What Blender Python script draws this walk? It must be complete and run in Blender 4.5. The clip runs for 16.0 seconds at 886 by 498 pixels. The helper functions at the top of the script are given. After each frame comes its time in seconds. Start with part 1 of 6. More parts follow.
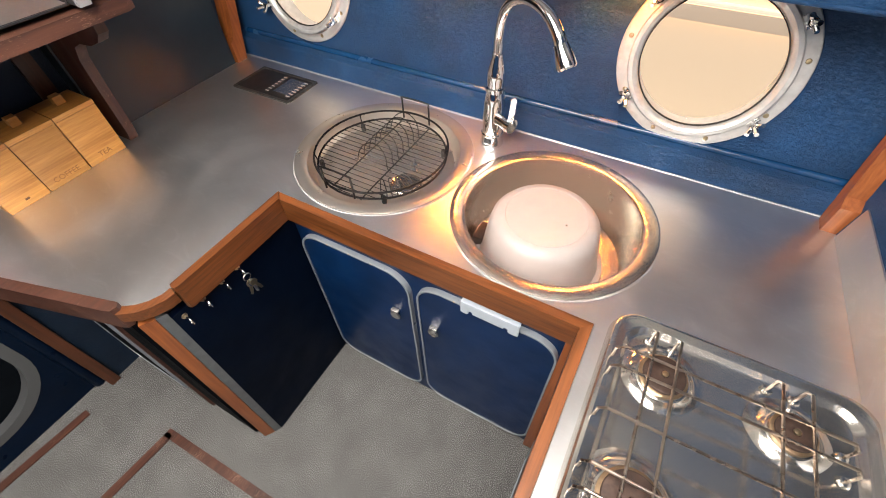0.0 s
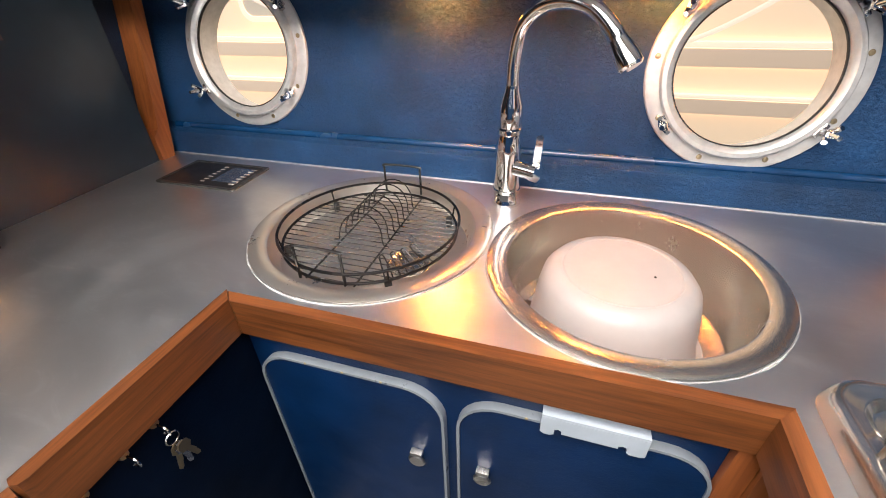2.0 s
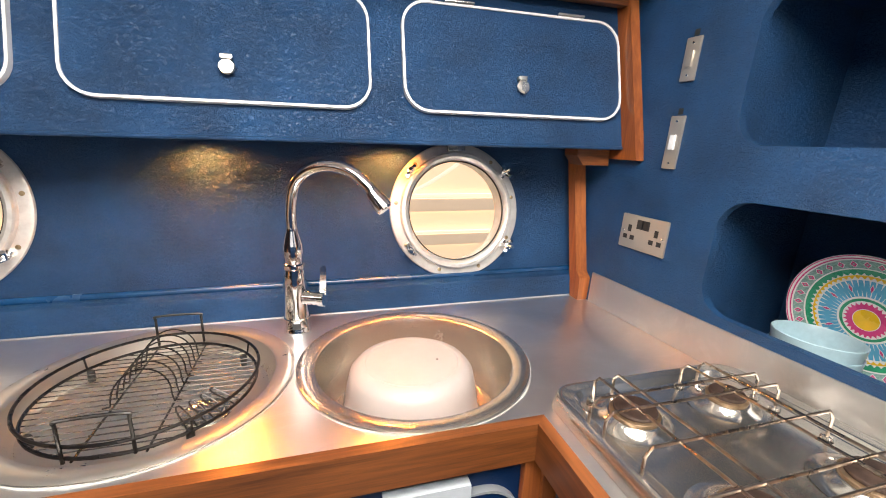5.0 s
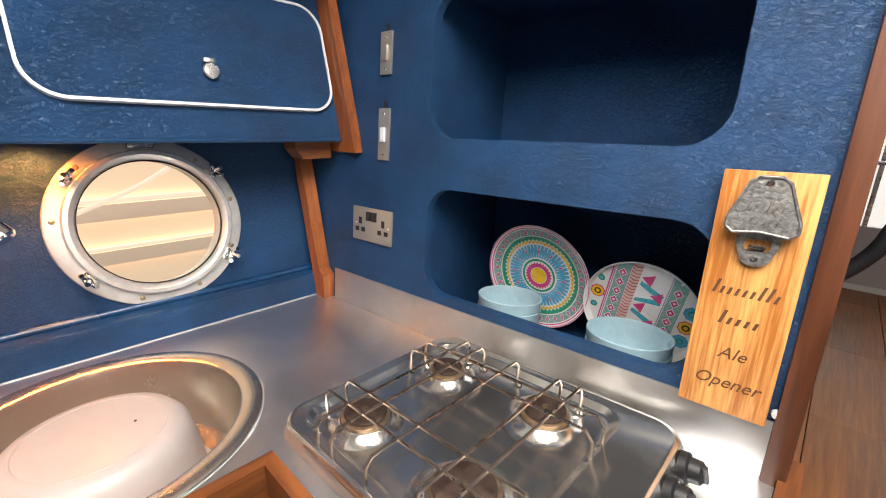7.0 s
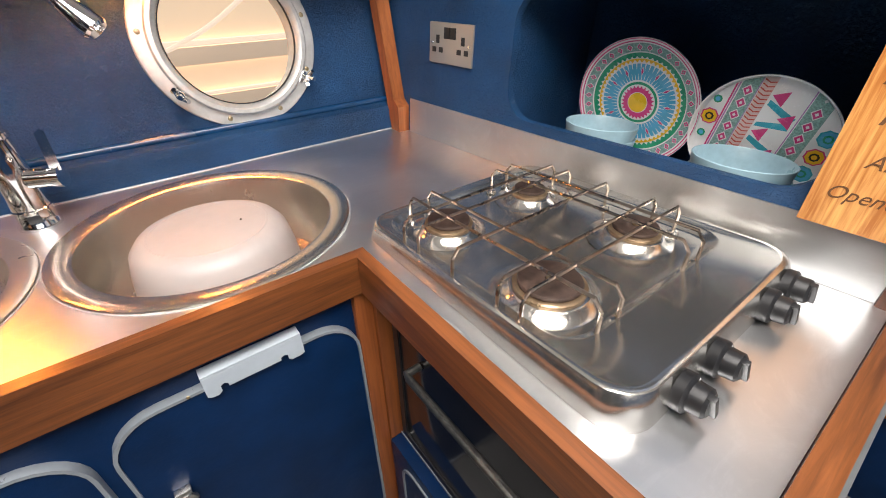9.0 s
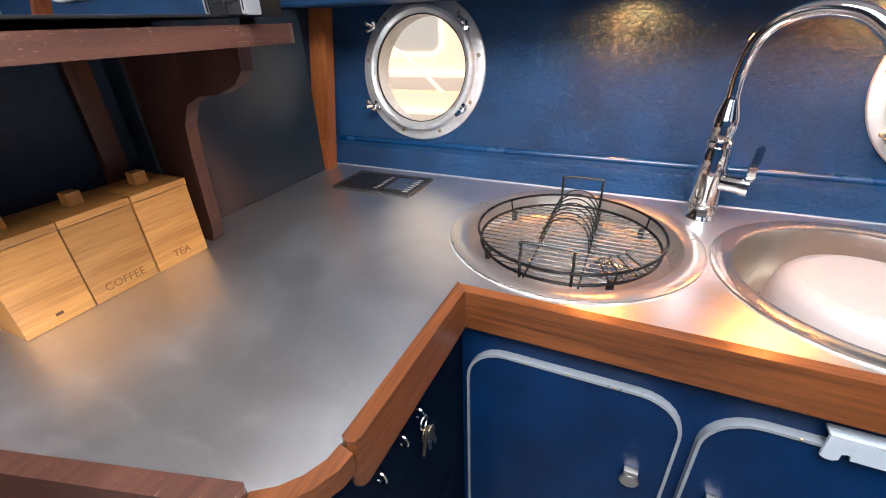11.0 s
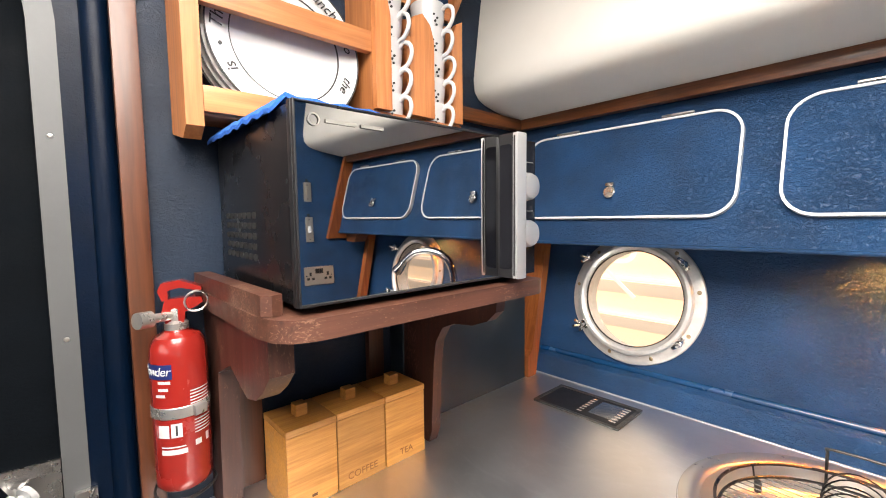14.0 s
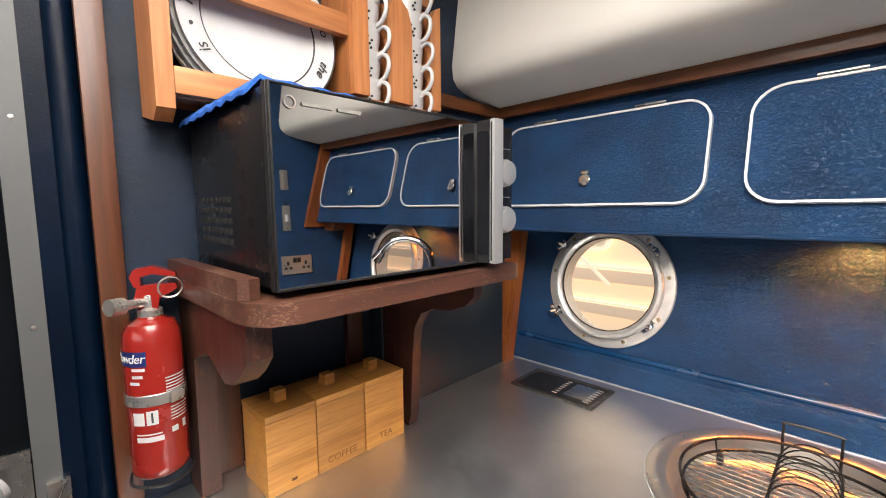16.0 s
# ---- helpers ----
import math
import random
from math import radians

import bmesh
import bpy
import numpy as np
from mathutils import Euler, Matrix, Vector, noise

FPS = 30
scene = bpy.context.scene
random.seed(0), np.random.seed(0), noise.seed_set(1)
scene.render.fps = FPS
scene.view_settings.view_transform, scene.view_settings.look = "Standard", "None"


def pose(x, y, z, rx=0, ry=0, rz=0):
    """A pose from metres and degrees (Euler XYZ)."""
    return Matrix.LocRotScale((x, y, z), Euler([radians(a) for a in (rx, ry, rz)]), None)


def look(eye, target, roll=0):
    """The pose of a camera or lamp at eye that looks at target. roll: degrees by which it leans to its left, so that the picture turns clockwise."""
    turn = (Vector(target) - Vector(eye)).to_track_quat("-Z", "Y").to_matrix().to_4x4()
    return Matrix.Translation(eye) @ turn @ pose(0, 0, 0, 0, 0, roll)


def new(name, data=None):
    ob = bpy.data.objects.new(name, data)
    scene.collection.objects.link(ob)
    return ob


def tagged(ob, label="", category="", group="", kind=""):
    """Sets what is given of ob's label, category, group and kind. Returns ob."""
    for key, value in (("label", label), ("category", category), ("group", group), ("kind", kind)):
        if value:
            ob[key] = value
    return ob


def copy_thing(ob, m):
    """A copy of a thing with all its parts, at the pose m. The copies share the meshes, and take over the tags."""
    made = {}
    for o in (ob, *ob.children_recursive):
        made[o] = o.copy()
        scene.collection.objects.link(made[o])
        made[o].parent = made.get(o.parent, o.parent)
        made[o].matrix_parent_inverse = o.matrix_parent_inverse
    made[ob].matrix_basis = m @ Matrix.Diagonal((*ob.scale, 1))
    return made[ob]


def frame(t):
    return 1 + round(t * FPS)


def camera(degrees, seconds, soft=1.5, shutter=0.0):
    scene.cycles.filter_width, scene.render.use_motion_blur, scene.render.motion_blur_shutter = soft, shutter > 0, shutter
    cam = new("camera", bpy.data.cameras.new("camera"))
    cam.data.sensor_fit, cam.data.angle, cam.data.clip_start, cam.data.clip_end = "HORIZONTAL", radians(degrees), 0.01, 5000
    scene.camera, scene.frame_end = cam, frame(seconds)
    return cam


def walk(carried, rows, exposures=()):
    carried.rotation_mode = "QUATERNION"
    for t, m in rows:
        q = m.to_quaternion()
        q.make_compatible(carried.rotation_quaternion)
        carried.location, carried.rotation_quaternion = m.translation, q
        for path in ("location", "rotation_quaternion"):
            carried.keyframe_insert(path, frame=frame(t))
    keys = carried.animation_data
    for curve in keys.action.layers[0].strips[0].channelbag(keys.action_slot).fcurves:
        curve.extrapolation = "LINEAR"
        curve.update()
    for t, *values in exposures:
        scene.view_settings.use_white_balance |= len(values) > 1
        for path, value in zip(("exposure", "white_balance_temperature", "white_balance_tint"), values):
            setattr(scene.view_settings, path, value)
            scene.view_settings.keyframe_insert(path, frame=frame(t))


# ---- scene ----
cam = camera(93.2, 16.0, soft=1.0)
PATH = [
    (0, (-0.04, -0.464, 1.467), (-0.693, 0.643, -0.065), -2.1),
    (0.5, (-0.115, -0.514, 1.381), (-0.682, 0.802, -0.015), 1.5),
    (1, (-0.16, -0.52, 1.364), (-0.782, 0.901, 0.102), 1.3),
    (1.5, (-0.231, -0.438, 1.263), (-0.862, 1.031, 0.062), -0.7),
    (2, (-0.273, -0.388, 1.202), (-0.806, 1.19, 0.094), -2.1),
    (2.5, (-0.324, -0.311, 1.073), (-0.358, 1.366, -0.018), -0.5),
    (3, (-0.414, -0.391, 1.056), (-0.244, 1.328, 0.049), -1.3),
    (3.5, (-0.424, -0.451, 1.137), (-0.226, 1.389, 0.379), 0.7),
    (4, (-0.398, -0.52, 1.221), (-0.194, 1.396, 0.684), 1.6),
    (4.5, (-0.401, -0.536, 1.222), (-0.193, 1.386, 0.707), 1.4),
    (5, (-0.33, -0.524, 1.214), (0.208, 1.336, 0.715), 1.6),
    (5.2, (-0.287, -0.524, 1.219), (0.501, 1.244, 0.715), 2.1),
    (7.3, (-0.193, -0.519, 1.237), (1.23, 0.745, 0.623), 1.0),
    (7.5, (-0.187, -0.518, 1.213), (1.181, 0.709, 0.424), 0.3),
    (8, (-0.176, -0.524, 1.17), (1.072, 0.639, 0.126), -1.5),
    (8.2, (-0.176, -0.524, 1.169), (1.064, 0.648, 0.125), -1.9),
    (10.3, (-0.443, -0.477, 1.078), (-0.456, 1.114, -0.135), 1.1),
    (10.5, (-0.477, -0.488, 1.093), (-0.685, 1.112, -0.088), 0.4),
    (11, (-0.544, -0.524, 1.16), (-1.301, 1.063, 0.206), -2.3),
    (11.5, (-0.6, -0.571, 1.212), (-1.799, 0.899, 0.578), -1.8),
    (12, (-0.627, -0.611, 1.252), (-2.054, 0.708, 0.777), -1.2),
    (12.5, (-0.628, -0.617, 1.265), (-2.075, 0.692, 0.827), -0.7),
    (13, (-0.626, -0.616, 1.268), (-2.078, 0.695, 0.852), -0.6),
    (13.5, (-0.616, -0.612, 1.277), (-2.078, 0.714, 0.954), -0.9),
    (14, (-0.609, -0.612, 1.279), (-2.081, 0.735, 1.134), -0.8),
    (14.5, (-0.6, -0.619, 1.287), (-2.073, 0.734, 1.243), -0.8),
    (15, (-0.593, -0.627, 1.293), (-2.063, 0.73, 1.292), -0.7),
    (15.5, (-0.594, -0.626, 1.288), (-2.064, 0.73, 1.302), -0.8),
    (16, (-0.601, -0.616, 1.272), (-2.003, 0.797, 1.078), -0.7),
]
EXPOSURES = [(0, 0.17, 6500, 10), (2, 0.12, 6250, 10), (3, 0.1, 6150, 10), (4.5, 0.28, 6550, 10), (5.2, 0.28, 6700, 10), (7.3, -0.06, 6450, 10), (8.2, -0.1, 6400, 10), (10.5, 0.16, 5900, 10),
             (11, 0.26, 5750, 10), (11.5, 0.34, 6100, 10), (12, 0.48, 6400, 10), (12.5, 0.6, 6600, 10), (13.5, 0.56, 6600, 10), (14, 0.52, 6600, 10), (14.5, 0.4, 6600, 10), (15, 0.2, 6600, 10), (15.5, 0.14, 6600, 10), (16, 0.0, 6600, 10)]
walk(cam, [(t, look(eye, target, roll)) for t, eye, target, roll in PATH], EXPOSURES)

# ---- light ----
world = bpy.data.worlds.new("sky")
scene.world = world
world.use_nodes = True
wn = world.node_tree
sky = wn.nodes.new("ShaderNodeTexSky")
sky.sky_type = "NISHITA"
sky.sun_disc = False
sky.sun_elevation, sky.sun_rotation = radians(38), radians(200)
wn.links.new(sky.outputs["Color"], wn.nodes["Background"].inputs["Color"])
wn.nodes["Background"].inputs["Strength"].default_value = 0.1


def area_lamp(name, eye, target, sx, sy, watts, color):
    data = bpy.data.lights.new(name, "AREA")
    data.shape, data.size, data.size_y, data.energy, data.color = "RECTANGLE", sx, sy, watts, color
    ob = new(name, data)
    ob.matrix_world = look(eye, target)
    return ob


def spot_lamp(name, eye, target, watts, color, angle, blend, size=0.025):
    data = bpy.data.lights.new(name, "SPOT")
    data.energy, data.color, data.spot_size, data.spot_blend, data.shadow_soft_size = watts, color, radians(angle), blend, size
    ob = new(name, data)
    ob.matrix_world = look(eye, target)
    return ob


# daylight: unseen, assumed roof hatch and opposite windows; the glazed doors of the wheelhouse
area_lamp("assumed_hatch_daylight", (-0.34, -0.82, 2.03), (-0.34, -0.82, 0), 1.24, 1.06, 78, (1.0, 0.925, 0.85))
area_lamp("assumed_window_daylight", (-0.6, -2.17, 1.45), (-0.6, 0, 1.2), 1.5, 0.42, 5, (1.0, 0.92, 0.82))
area_lamp("wheelhouse_daylight", (3.1, -1.0, 1.5), (0, -0.9, 1.1), 1.4, 1.1, 2.5, (1.0, 0.95, 0.88))
# the two little downlights under the wall cabinets
for lx in (-0.59, -0.165):
    spot_lamp("downlight_beam", (lx, 0.552, 1.198), (lx, 0.565, 0.8), 7.5, (1.0, 0.27, 0.04), 165, 0.5)

# ---- materials ----


def mat(name):
    m = bpy.data.materials.new(name)
    m.use_nodes = True
    return m, m.node_tree, m.node_tree.nodes["Principled BSDF"]


def link(nt, a, b):
    nt.links.new(a, b)


def noise_node(nt, scale, detail=4, rough=0.55, stretch=None, dist=0.0):
    n = nt.nodes.new("ShaderNodeTexNoise")
    n.inputs["Scale"].default_value, n.inputs["Detail"].default_value = scale, detail
    n.inputs["Roughness"].default_value, n.inputs["Distortion"].default_value = rough, dist
    tc = nt.nodes.new("ShaderNodeTexCoord")
    mp = nt.nodes.new("ShaderNodeMapping")
    if stretch:
        mp.inputs["Scale"].default_value = stretch
    link(nt, tc.outputs["Object"], mp.inputs["Vector"])
    link(nt, mp.outputs["Vector"], n.inputs["Vector"])
    return n


def ramp(nt, src, stops):
    r = nt.nodes.new("ShaderNodeValToRGB")
    el = r.color_ramp.elements
    while len(el) < len(stops):
        el.new(0.5)
    for e, (p, c) in zip(el, stops):
        e.position, e.color = p, (*c, 1) if len(c) == 3 else c
    link(nt, src, r.inputs["Fac"])
    return r


def bump(nt, bsdf, src, strength, distance=0.002, prev=None):
    b = nt.nodes.new("ShaderNodeBump")
    b.inputs["Strength"].default_value, b.inputs["Distance"].default_value = strength, distance
    link(nt, src, b.inputs["Height"])
    if prev:
        link(nt, prev.outputs["Normal"], b.inputs["Normal"])
    link(nt, b.outputs["Normal"], bsdf.inputs["Normal"])
    return b


def grey(v):
    return (v, v, v)


def plain(name, color, rough=0.5, metal=0.0, vary=0.12, scale=30.0, coat=0.0, rv=0.12, bumps=0.0):
    """Paint, plastic or metal with a little unevenness in tone and gloss."""
    m, nt, b = mat(name)
    n = noise_node(nt, scale, 5)
    r = ramp(nt, n.outputs["Fac"], [(0.3, tuple(c * (1 - vary) for c in color)), (0.7, tuple(min(1, c * (1 + vary)) for c in color))])
    link(nt, r.outputs["Color"], b.inputs["Base Color"])
    n2 = noise_node(nt, scale * 0.3, 6, 0.65)
    r2 = ramp(nt, n2.outputs["Fac"], [(0.3, grey(max(0.0, rough - rv))), (0.7, grey(min(1.0, rough + rv)))])
    link(nt, r2.outputs["Color"], b.inputs["Roughness"])
    b.inputs["Metallic"].default_value = metal
    b.inputs["Coat Weight"].default_value = coat
    b.inputs["Coat Roughness"].default_value = 0.08
    if bumps:
        bump(nt, b, n.outputs["Fac"], bumps)
    return m


def vinyl(name, color, rough=0.42, grain=0.9, big_dents=0.3):
    """Leathercloth with creased grain and rubbed lighter patches."""
    m, nt, b = mat(name)
    n = noise_node(nt, 7, 5, 0.6)
    r = ramp(nt, n.outputs["Fac"], [(0.3, tuple(c * 0.66 for c in color)), (0.72, tuple(c * 1.28 for c in color))])
    link(nt, r.outputs["Color"], b.inputs["Base Color"])
    w = noise_node(nt, 85, 5, 0.62, (1, 1, 1.7), 1.1)
    v = nt.nodes.new("ShaderNodeTexVoronoi")
    v.feature = "DISTANCE_TO_EDGE"
    v.inputs["Scale"].default_value = 95
    tc = nt.nodes.new("ShaderNodeTexCoord")
    mx = nt.nodes.new("ShaderNodeMixRGB")
    mx.inputs["Fac"].default_value = 0.035
    link(nt, tc.outputs["Object"], mx.inputs["Color1"])
    link(nt, w.outputs["Color"], mx.inputs["Color2"])
    link(nt, mx.outputs["Color"], v.inputs["Vector"])
    vr = ramp(nt, v.outputs["Distance"], [(0.0, grey(0)), (0.16, grey(1))])
    b1 = bump(nt, b, w.outputs["Fac"], grain, 0.004)
    b2 = bump(nt, b, vr.outputs["Color"], grain * 0.7, 0.0015, b1)
    big = noise_node(nt, 5, 3)
    bump(nt, b, big.outputs["Fac"], big_dents, 0.01, b2)
    n3 = noise_node(nt, 12, 4)
    r3 = ramp(nt, n3.outputs["Fac"], [(0.3, grey(rough - 0.08)), (0.7, grey(rough + 0.1))])
    link(nt, r3.outputs["Color"], b.inputs["Roughness"])
    b.inputs["Specular IOR Level"].default_value = 0.39
    return m


def wood(name, dark, light, axis=0, rough=0.38, scale=1.0, coat=0.15, bumps=0.15, spread=0.165):
    """Straight-grained varnished wood; the grain runs along one axis."""
    m, nt, b = mat(name)
    st = [60 * scale] * 3
    st[axis] = 3.0 * scale
    n = noise_node(nt, 1.6, 7, 0.62, tuple(st), 0.4)
    st2 = [14 * scale] * 3
    st2[axis] = 1.2 * scale
    n2 = noise_node(nt, 1.0, 4, 0.5, tuple(st2), 0.8)
    mx = nt.nodes.new("ShaderNodeMath")
    mx.operation = "MULTIPLY_ADD"
    mx.inputs[1].default_value = 0.55
    link(nt, n.outputs["Fac"], mx.inputs[0])
    sc = nt.nodes.new("ShaderNodeMath")
    sc.operation = "MULTIPLY"
    sc.inputs[1].default_value = 0.45
    link(nt, n2.outputs["Fac"], sc.inputs[0])
    link(nt, sc.outputs[0], mx.inputs[2])
    mid = tuple((a + c) / 2 for a, c in zip(dark, light))
    r = ramp(nt, mx.outputs[0], [(0.5 - spread, dark), (0.5, mid), (0.5 + spread, light)])
    ob = nt.nodes.new("ShaderNodeObjectInfo")
    hs = nt.nodes.new("ShaderNodeHueSaturation")
    mr = nt.nodes.new("ShaderNodeMapRange")
    mr.inputs["To Min"].default_value, mr.inputs["To Max"].default_value = 0.85, 1.15
    link(nt, ob.outputs["Random"], mr.inputs["Value"])
    link(nt, mr.outputs["Result"], hs.inputs["Value"])
    link(nt, r.outputs["Color"], hs.inputs["Color"])
    link(nt, hs.outputs["Color"], b.inputs["Base Color"])
    r3 = ramp(nt, n2.outputs["Fac"], [(0.3, grey(rough - 0.08)), (0.7, grey(rough + 0.12))])
    link(nt, r3.outputs["Color"], b.inputs["Roughness"])
    b.inputs["Coat Weight"].default_value = coat
    b.inputs["Coat Roughness"].default_value = 0.2
    bump(nt, b, n.outputs["Fac"], bumps, 0.0008)
    return m


def worn_wood(name, dark, light, worn, axis=1):
    """Dark mahogany with its varnish chipped to pale specks, more in some stretches than in others."""
    m = wood(name, dark, light, axis, 0.42)
    nt = m.node_tree
    b = nt.nodes["Principled BSDF"]
    src = b.inputs["Base Color"].links[0].from_socket
    st = [1.0, 1.0, 1.0]
    st[axis] = 0.3
    n = noise_node(nt, 330, 8, 0.75, tuple(st))
    big = noise_node(nt, 11, 4, 0.6)
    add = nt.nodes.new("ShaderNodeMath")
    add.operation = "MULTIPLY_ADD"
    add.inputs[1].default_value = 0.55
    link(nt, big.outputs["Fac"], add.inputs[0])
    link(nt, n.outputs["Fac"], add.inputs[2])
    r = ramp(nt, add.outputs[0], [(0.86, grey(0)), (0.95, grey(0.5))])
    mx = nt.nodes.new("ShaderNodeMixRGB")
    mx.inputs["Color2"].default_value = (*worn, 1)
    link(nt, r.outputs["Color"], mx.inputs["Fac"])
    link(nt, src, mx.inputs["Color1"])
    link(nt, mx.outputs["Color"], b.inputs["Base Color"])
    return m


def brushed(name, color, rough, stretch, rv=0.08, stains=0.0, bumps=0.05, scuff=0.0):
    """Sheet metal with fine scratches and cloudy wipe marks."""
    m, nt, b = mat(name)
    b.inputs["Metallic"].default_value = 1.0
    n = noise_node(nt, 3.0, 8, 0.7, stretch)
    c = noise_node(nt, 5.0, 8, 0.7, None, 0.6)
    r = ramp(nt, c.outputs["Fac"], [(0.3, tuple(x * (1 - stains) for x in color)), (0.7, color)])
    sc = noise_node(nt, 14.0, 9, 0.78, (1.0, 1.8, 1), 1.5)
    sr = ramp(nt, sc.outputs["Fac"], [(0.58, grey(0)), (0.72, grey(scuff))])
    mx = nt.nodes.new("ShaderNodeMixRGB")
    mx.inputs["Color2"].default_value = (0.86, 0.87, 0.88, 1)
    link(nt, sr.outputs["Color"], mx.inputs["Fac"])
    link(nt, r.outputs["Color"], mx.inputs["Color1"])
    link(nt, mx.outputs["Color"], b.inputs["Base Color"])
    f = noise_node(nt, 20.0, 8, 0.75, (1, 1.6, 1))
    add = nt.nodes.new("ShaderNodeMath")
    add.operation = "ADD"
    link(nt, c.outputs["Fac"], add.inputs[0])
    link(nt, f.outputs["Fac"], add.inputs[1])
    r2 = ramp(nt, add.outputs[0], [(0.38, grey(max(0.03, rough - rv))), (0.62, grey(rough + rv))])
    half = nt.nodes.new("ShaderNodeMath")
    half.operation = "MULTIPLY"
    half.inputs[1].default_value = 0.5
    link(nt, add.outputs[0], half.inputs[0])
    link(nt, half.outputs[0], r2.inputs["Fac"])
    link(nt, r2.outputs["Color"], b.inputs["Roughness"])
    if bumps:
        bump(nt, b, n.outputs["Fac"], bumps, 0.0005)
    return m


def worn_sheet(name, color, rough, scorch=()):
    """Aluminium sheet dulled by years of wiping: fine brushing, cloudy patches and pale scuffs."""
    m, nt, b = mat(name)
    cloud = noise_node(nt, 4.0, 6, 0.6, None, 0.8)
    tone = ramp(nt, cloud.outputs["Fac"], [(0.3, tuple(x * 0.84 for x in color)), (0.7, color)])
    scuff = noise_node(nt, 9.0, 10, 0.72, (1.0, 2.2, 1.0), 2.5)
    mask = ramp(nt, scuff.outputs["Fac"], [(0.52, grey(0)), (0.68, grey(0.55))])
    both = nt.nodes.new("ShaderNodeMath")
    both.operation = "MULTIPLY"
    both.inputs[1].default_value = 0.35
    link(nt, mask.outputs["Color"], both.inputs[0])
    mx = nt.nodes.new("ShaderNodeMixRGB")
    mx.inputs["Color2"].default_value = (0.92, 0.93, 0.94, 1)
    link(nt, both.outputs[0], mx.inputs["Fac"])
    link(nt, tone.outputs["Color"], mx.inputs["Color1"])
    last = mx
    for x, y, z, r in scorch:
        tc = nt.nodes.new("ShaderNodeTexCoord")
        far = nt.nodes.new("ShaderNodeVectorMath")
        far.operation = "DISTANCE"
        far.inputs[1].default_value = (x, y, z)
        link(nt, tc.outputs["Object"], far.inputs[0])
        fade = nt.nodes.new("ShaderNodeMapRange")
        fade.inputs["From Max"].default_value = r
        fade.inputs["To Min"].default_value, fade.inputs["To Max"].default_value = 1.0, 0.0
        link(nt, far.outputs["Value"], fade.inputs["Value"])
        smoke = noise_node(nt, 18.0, 5, 0.6, None, 1.0)
        veil = nt.nodes.new("ShaderNodeMath")
        veil.operation = "MULTIPLY"
        link(nt, fade.outputs["Result"], veil.inputs[0])
        link(nt, smoke.outputs["Fac"], veil.inputs[1])
        burn = nt.nodes.new("ShaderNodeMixRGB")
        burn.inputs["Color2"].default_value = (0.16, 0.13, 0.10, 1)
        link(nt, veil.outputs[0], burn.inputs["Fac"])
        link(nt, last.outputs["Color"], burn.inputs["Color1"])
        last = burn
    link(nt, last.outputs["Color"], b.inputs["Base Color"])
    gloss = ramp(nt, cloud.outputs["Fac"], [(0.3, grey(rough - 0.06)), (0.7, grey(rough + 0.05))])
    link(nt, gloss.outputs["Color"], b.inputs["Roughness"])
    dull = nt.nodes.new("ShaderNodeMath")
    dull.operation = "MULTIPLY_ADD"
    dull.inputs[1].default_value, dull.inputs[2].default_value = -0.25, 0.95
    link(nt, both.outputs[0], dull.inputs[0])
    link(nt, dull.outputs[0], b.inputs["Metallic"])
    brush = noise_node(nt, 3.0, 8, 0.7, (60, 6, 1))
    bump(nt, b, brush.outputs["Fac"], 0.05, 0.0005)
    return m


def glow(name, color, strength):
    m, nt, b = mat(name)
    b.inputs["Base Color"].default_value = (*color, 1)
    b.inputs["Emission Color"].default_value = (*color, 1)
    b.inputs["Emission Strength"].default_value = strength
    return m


def glass(name, tint=(1, 1, 1), rough=0.0):
    m, nt, b = mat(name)
    b.inputs["Base Color"].default_value = (*tint, 1)
    b.inputs["Transmission Weight"].default_value = 1.0
    n = noise_node(nt, 60, 6, 0.7)
    r = ramp(nt, n.outputs["Fac"], [(0.5, grey(rough)), (0.75, grey(rough + 0.12))])
    link(nt, r.outputs["Color"], b.inputs["Roughness"])
    b.inputs["IOR"].default_value = 1.05
    return m


BLUE = (0.006, 0.045, 0.128)
VINYL = vinyl("blue_leathercloth", BLUE)
VINYL_BEAD = vinyl("blue_welt_vinyl", BLUE, 0.2, 0.05, 0.0)
VINYL_BEAD.node_tree.nodes["Principled BSDF"].inputs["Specular IOR Level"].default_value = 0.7
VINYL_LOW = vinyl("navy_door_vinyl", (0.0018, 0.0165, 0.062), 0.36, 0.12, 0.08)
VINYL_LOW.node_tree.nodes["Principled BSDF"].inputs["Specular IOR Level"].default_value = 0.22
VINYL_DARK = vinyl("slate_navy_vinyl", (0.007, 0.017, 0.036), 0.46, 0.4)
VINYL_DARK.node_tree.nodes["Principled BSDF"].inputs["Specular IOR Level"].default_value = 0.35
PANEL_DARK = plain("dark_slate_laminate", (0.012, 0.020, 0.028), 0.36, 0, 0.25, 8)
HEADLINER = plain("cream_headlining", (0.60, 0.59, 0.55), 0.6, 0, 0.035, 6, 0, 0.08, 0.02)
MAHOG = wood("varnished_mahogany_x", (0.052, 0.016, 0.005), (0.205, 0.066, 0.017), 0, 0.36, 1.6, 0.15, 0.2, 0.15)
MAHOG_Y = wood("varnished_mahogany_y", (0.046, 0.014, 0.0045), (0.185, 0.059, 0.015), 1, 0.36, 1.6, 0.15, 0.2, 0.15)
REDWOOD = wood("red_mahogany_upright", (0.036, 0.011, 0.0045), (0.115, 0.036, 0.013), 2)
MAHOG_Z = wood("varnished_mahogany_z", (0.15, 0.038, 0.010), (0.36, 0.115, 0.030), 2)
